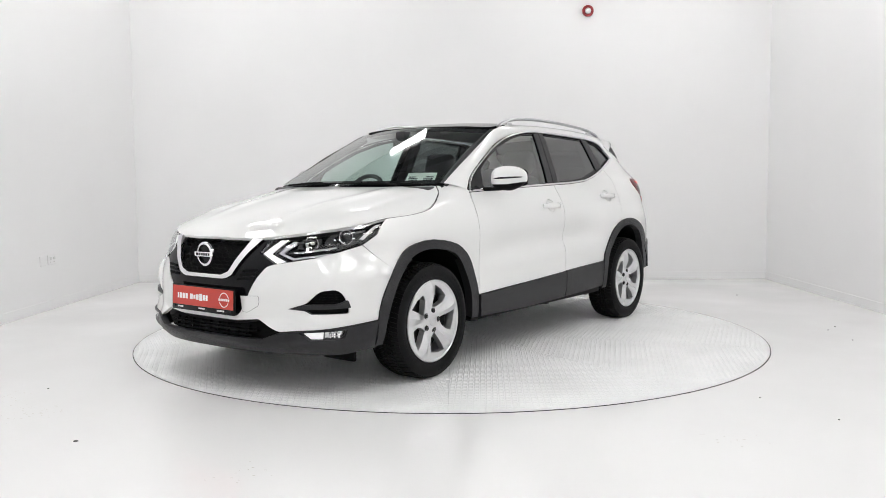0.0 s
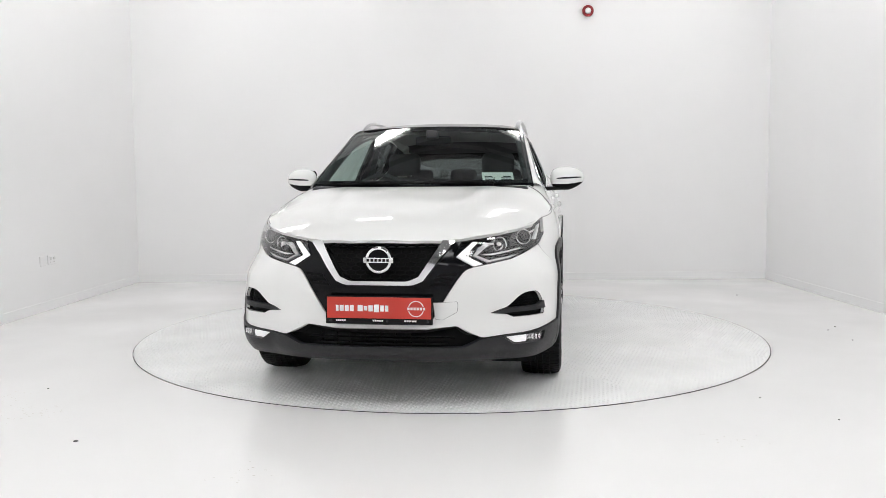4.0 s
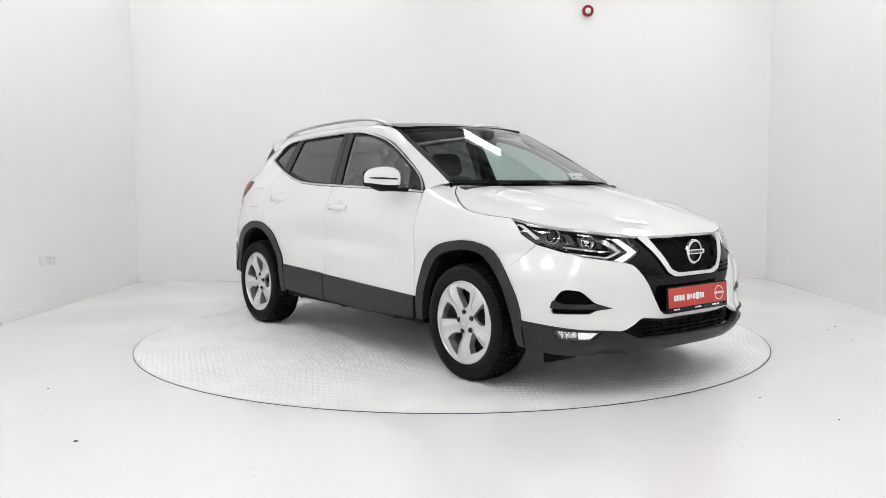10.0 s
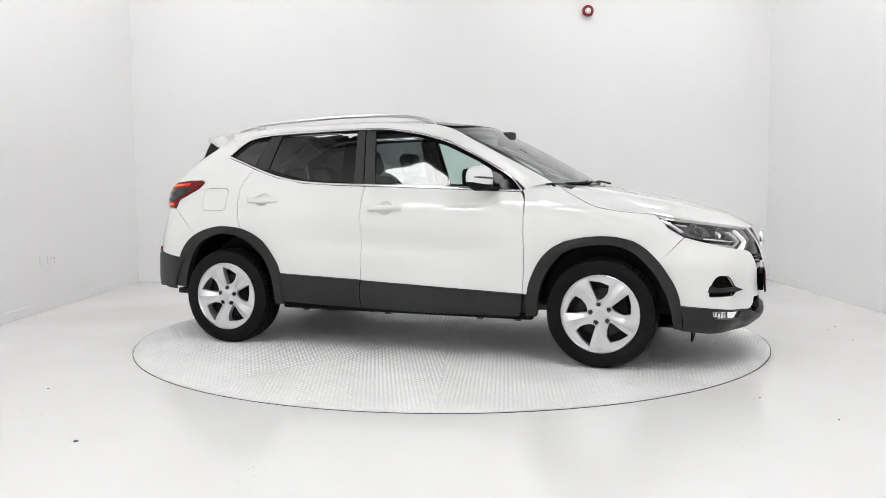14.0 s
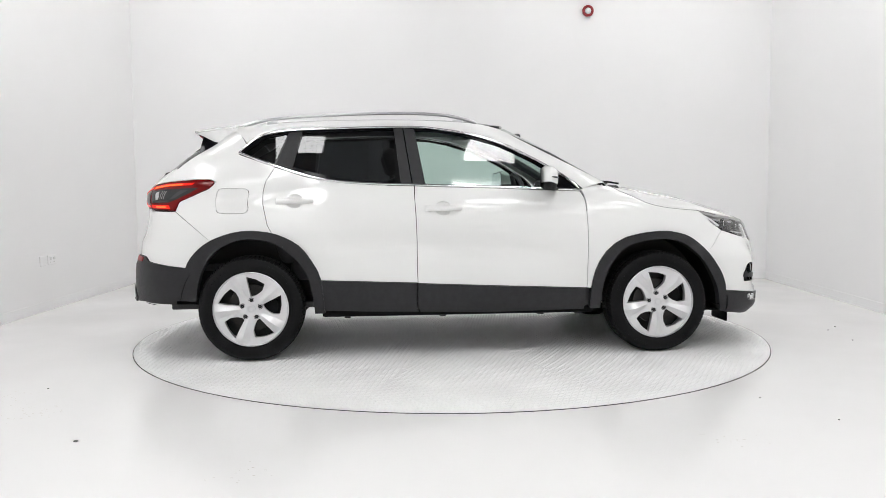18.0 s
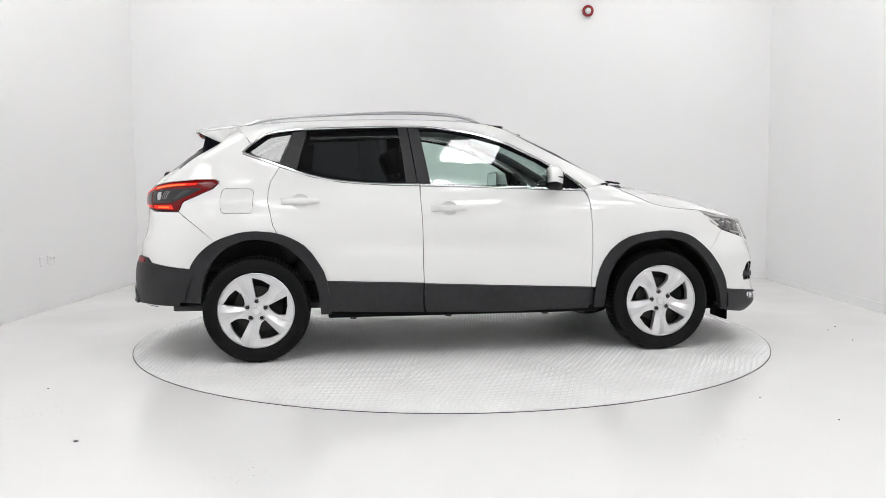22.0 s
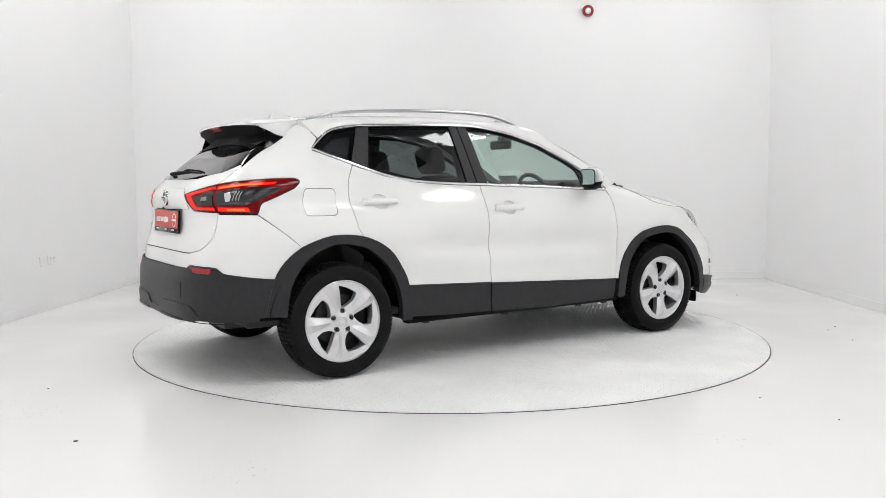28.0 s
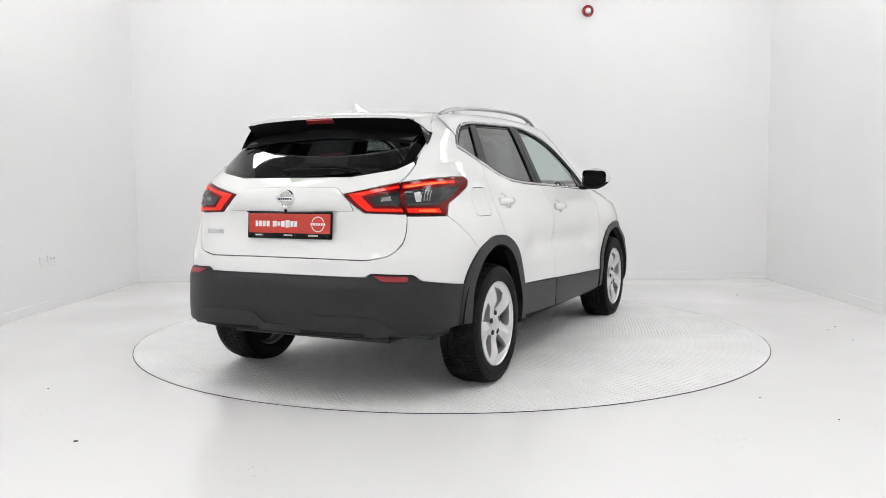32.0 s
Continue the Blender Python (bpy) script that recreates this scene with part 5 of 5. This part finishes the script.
# ---- under the skin ----
# black sheets added behind the panels, their colour giving the shut lines shade
def lining(name, shape, step, at, off, mat, label=""):
    return part(name, sheet(shape, step, at, depth=0, gap=0, off=-off), mat, car, label)


for s in (1, -1):
    arch_f = [p for p in smooth(F_ARCH_OUT, 2) if p[0] < 1.9]
    arch_r = smooth(R_ARCH_OUT, 2)
    shape = [(-1.86, .42), (-1.86, 1.10), (-1.25, 1.20), (-.97, 1.15), (-.77, 1.11), (-.3, 1.09), (.82, 1.05), (1.3, .93), (1.80, .86), (1.86, .30)] + [(x, z + .01) for x, z in reversed(arch_f)] + [(-.80, .28), *[(x, z + .01) for x, z in arch_r]]
    lining("inner_side", shape, .08, flank(s), .03, DARK_GAP)
    for cx, rr in ((1.323, .425), (-1.323, .445)):
        b = bmesh.new()
        n = 22
        prev = None
        for i in range(n + 1):
            a = radians(-4 + (188 if cx > 0 else 176) * i / n)
            x, z = cx + rr * math.cos(a), .335 + rr * .985 * math.sin(a)
            row = [b.verts.new((x, s * y, z)) for y in (.50, .66, .80, .872)]
            if prev:
                for k in range(3):
                    b.faces.new((prev[k], row[k], row[k + 1], prev[k + 1]))
            prev = row
        part("arch_liner", b, MATT_BLACK, car, "black wheel-arch liner")
        b = lathe([(s * .50, .001), (s * .50, .43)], 28)
        for v in b.verts:
            v.co.x += cx
            v.co.z = max(.30, v.co.z + .34)
        part("arch_wall", b, DARK_GAP, car)
lining("inner_nose", [(-60, .26), (60, .26), (60, .84), (40, .83), (24, .80), (0, .80), (-24, .80), (-40, .83), (-60, .84)], (5, .06), nose, .075, DARK_GAP)
lining("inner_tail", [(-56, .36), (56, .36), (54, 1.10), (40, 1.13), (0, 1.13), (-40, 1.13), (-54, 1.10)], (5, .06), tail, .03, DARK_GAP)
b = sheet(sym([(0, 1.06), (.70, 1.0), (.74, 1.25), (.70, 1.6), (.5, 1.95), (0, 2.08)]), .08, lambda y, x: (x, y, hood(x, y) - .03), depth=0, gap=0)
part("inner_bonnet", b, DARK_GAP, car)
under = box_bm((-1.90, -.50, .29), (1.90, .50, .33))
for s in (1, -1):
    box_bm((-.86, min(s * .50, s * .80), .285), (.86, max(s * .50, s * .80), .32), bm=under)
part("underbody", under, TRIM, car, smooth=False)
for s in (1, -1):
    part("sill", box_bm((-.88, min(s * .78, s * .845), .268), (.90, max(s * .78, s * .845), .31), .012), MATT_BLACK, car, "black sill under the doors")
    for x in (-.72, -.1, .55, .80):
        part("sill_clip", box_bm((x - .02, s * .80 - .02, .255), (x + .02, s * .80 + .02, .27), .004, 1), TRIM, car)
part("exhaust", tube([(-1.86, -.42, .365), (-1.6, -.42, .35), (-1.5, -.30, .33), (-.9, -.12, .28), (.6, -.12, .27)], [.03, .05, .06, .03, .028], 10), STEEL, car, "steel exhaust pipe")
part("rear_silencer", box_bm((-1.92, -.55, .345), (-1.70, -.10, .42), .035, 3), TRIM, car)
part("rear_axle", tube([(-1.323, -.62, .30), (-1.25, -.3, .27), (-1.25, .3, .27), (-1.323, .62, .30)], .035, 8), TRIM, car)
for s in (1, -1):
    part("coil_spring", tube([(-1.20 + .05 * math.cos(k * .7), s * .50 + .05 * math.sin(k * .7), .28 + k * .006) for k in range(46)], .007, 5), TRIM, car)
    part("tail_pipe", tube([(-1.93, -.42, .375), (-1.86, -.42, .375)], .026, 12), STEEL, car) if s < 0 else None

# ---- cabin ----
part("cabin_floor", box_bm((-1.85, -.74, .32), (1.0, .74, .36), .01), TRIM, car, smooth=False)
part("headlining", sheet(sym([(0, .38), (.50, .28), (.56, .10), (.56, -1.35), (0, -1.40)]), .08, lambda y, x: (x, y, roof(x, y) - .035), depth=0, gap=0), LINING, car, "pale grey roof lining")
dash = part("dashboard", box_bm((.58, -.70, .72), (1.06, .70, 1.085), .06, 3), TRIM, car, "dark moulded dashboard")
part("dash_top", box_bm((.80, -.69, 1.04), (1.12, .69, 1.105), .025, 3), TRIM, dash)
part("instrument_hood", box_bm((.62, -.55, 1.06), (.86, -.21, 1.145), .04, 3), TRIM, dash, "hood over the instruments")
part("screen_panel", box_bm((.575, -.12, .90), (.585, .12, 1.04), .004, 1), GLOSS_BLACK, dash, "dark centre screen")
sw = part("steering_wheel", bmesh.new(), TRIM, car, "black steering wheel")
b = bmesh.new()
tube([(0, .185 * math.cos(2 * math.pi * k / 32), .185 * math.sin(2 * math.pi * k / 32)) for k in range(33)], .016, 8, b)
tube([(.0, -.17, 0), (.03, 0, -.01), (.0, .17, 0)], .018, 6, b)
tube([(.03, 0, -.01), (.0, 0, -.175)], .018, 6, b)
box_bm((-.015, -.07, -.06), (.05, .07, .05), .02, 2, b)
sw.data = mesh_of("steering_wheel", b, TRIM)
sw.matrix_local = pose(.52, -.38, 1.015, 0, -24, 0)


def seat(name, x, y, parent=car):
    st = part(name, box_bm((x - .26, y - .26, .50), (x + .27, y + .26, .64), .055, 3), SEAT, parent, "dark grey cloth seat")
    for k in (-1, 1):
        part("bolster", tube([(x + .24, y + k * .235, .62), (x, y + k * .25, .65), (x - .22, y + k * .24, .66)], [.045, .055, .05], 10), SEAT, st)
    b = box_bm((-.07, -.25, 0), (.07, .25, .60), .055, 3)
    for v in b.verts:
        v.co.y *= 1 - .22 * max(0, v.co.z - .3) / .3
    bk = part("backrest", b, SEAT, st)
    bk.matrix_local = pose(x - .25, y, .60, 0, -17, 0)
    for k in (-1, 1):
        part("side_bolster", tube([(.05, k * .215, .05), (.085, k * .235, .25), (.06, k * .20, .50)], [.045, .055, .035], 10), SEAT, bk)
    hb = box_bm((-.055, -.13, .62), (.045, .13, .80), .045, 4)
    part("headrest", hb, SEAT, bk, "padded headrest")
    for k in (-.06, .06):
        part("headrest_post", tube([(0, k, .58), (0, k, .66)], .007, 8), CHROME, bk)
    part("seat_base", box_bm((x - .22, y - .20, .36), (x + .22, y + .20, .51)), TRIM, st, smooth=False)
    return st


seat("driver_seat", .05, -.38)
seat("passenger_seat", .05, .38)
bench = part("rear_bench", box_bm((-1.10, -.62, .48), (-.58, .62, .64), .06, 3), SEAT, car, "dark grey cloth rear bench")
bb = part("bench_back", box_bm((-.08, -.62, 0), (.07, .62, .55), .06, 3), SEAT, bench)
bb.matrix_local = pose(-1.08, 0, .60, 0, -16, 0)
for y in (-.40, 0, .40):
    part("headrest", box_bm((-.055, y - .12, .54), (.045, y + .12, .68), .045, 4), SEAT, bb, "padded headrest")
part("load_floor", box_bm((-1.95, -.55, .55), (-1.25, .55, .60), .01), TRIM, car, smooth=False)
part("parcel_shelf", box_bm((-1.85, -.60, 1.02), (-1.28, .60, 1.05), .01), TRIM, car, "dark parcel shelf", smooth=False)
im = part("inside_mirror", box_bm((.46, -.125, 1.385), (.495, .125, 1.455), .018, 3), GLOSS_BLACK, car, "black inside mirror")
part("mirror_stem", box_bm((.47, -.04, 1.43), (.56, .04, 1.49), .015, 2), TRIM, im)
for s in (1, -1):
    part("door_card", sheet([(-.85, .38), (.84, .38), (.80, 1.055), (-.27, 1.095), (-.85, 1.13)], .1, lambda x, z: (x, s * (side_y(x, z) - .085), z), depth=0, gap=0), TRIM, car, "dark inner door lining")
    part("pillar_trim", sheet([(-.40, 1.10), (-.22, 1.10), (-.28, 1.49), (-.40, 1.49)], .08, flank(s), depth=0, gap=0, off=-.05), TRIM, car)
    part("pillar_trim", sheet([(-1.55, 1.10), (-1.02, 1.14), (-.98, 1.47), (-1.30, 1.45), (-1.50, 1.35)], .08, flank(s), depth=0, gap=0, off=-.06,
                              holes=[[(-1.352, 1.325), (-1.245, 1.415), (-1.115, 1.437), (-1.175, 1.265)]]), TRIM, car)
    part("screen_pillar_trim", tube([(.98, s * .69, 1.10), (.64, s * .635, 1.295), (.28, s * .585, 1.465)], .032, 8), TRIM, car)
    part("seat_belt", tube([(-.32, s * .575, 1.42), (-.30, s * .66, 1.10), (-.26, s * .62, .70)], .012, 6, squash=2), TRIM, car)
    part("sun_visor", box_bm((.10, s * .36 - .20, 1.475), (.30, s * .36 + .20, 1.49), .006, 2), LINING, car, "pale sun visor")
# papers on the dashboard
pp = part("sales_card", box_bm((-.003, -.10, 0), (.0, .10, .115)), PAPER, car, "white printed card standing on the dashboard", smooth=False)
pp.matrix_local = pose(.985, .50, 1.112, 0, -46, 14)
for y0 in (-.085, .02):
    for k in range(4):
        part("print_bar", box_bm((.0, y0, .018 + k * .014), (.001, y0 + .065, .024 + k * .014)), SMOKE, pp, smooth=False)
for y0 in (-.06, .06):
    part("crest", box_bm((0, y0 - .025, .072), (.001, y0 + .025, .080)), SMOKE, pp, smooth=False)


def motions():
    rows = [(t, pose(0, 0, 0, 0, 0, a)) for t, a in TURNS]
    walk(turntable, rows)
    walk(car, [(t, m @ pose(-AXIS[0], -AXIS[1], .0035)) for t, m in rows])


motions()
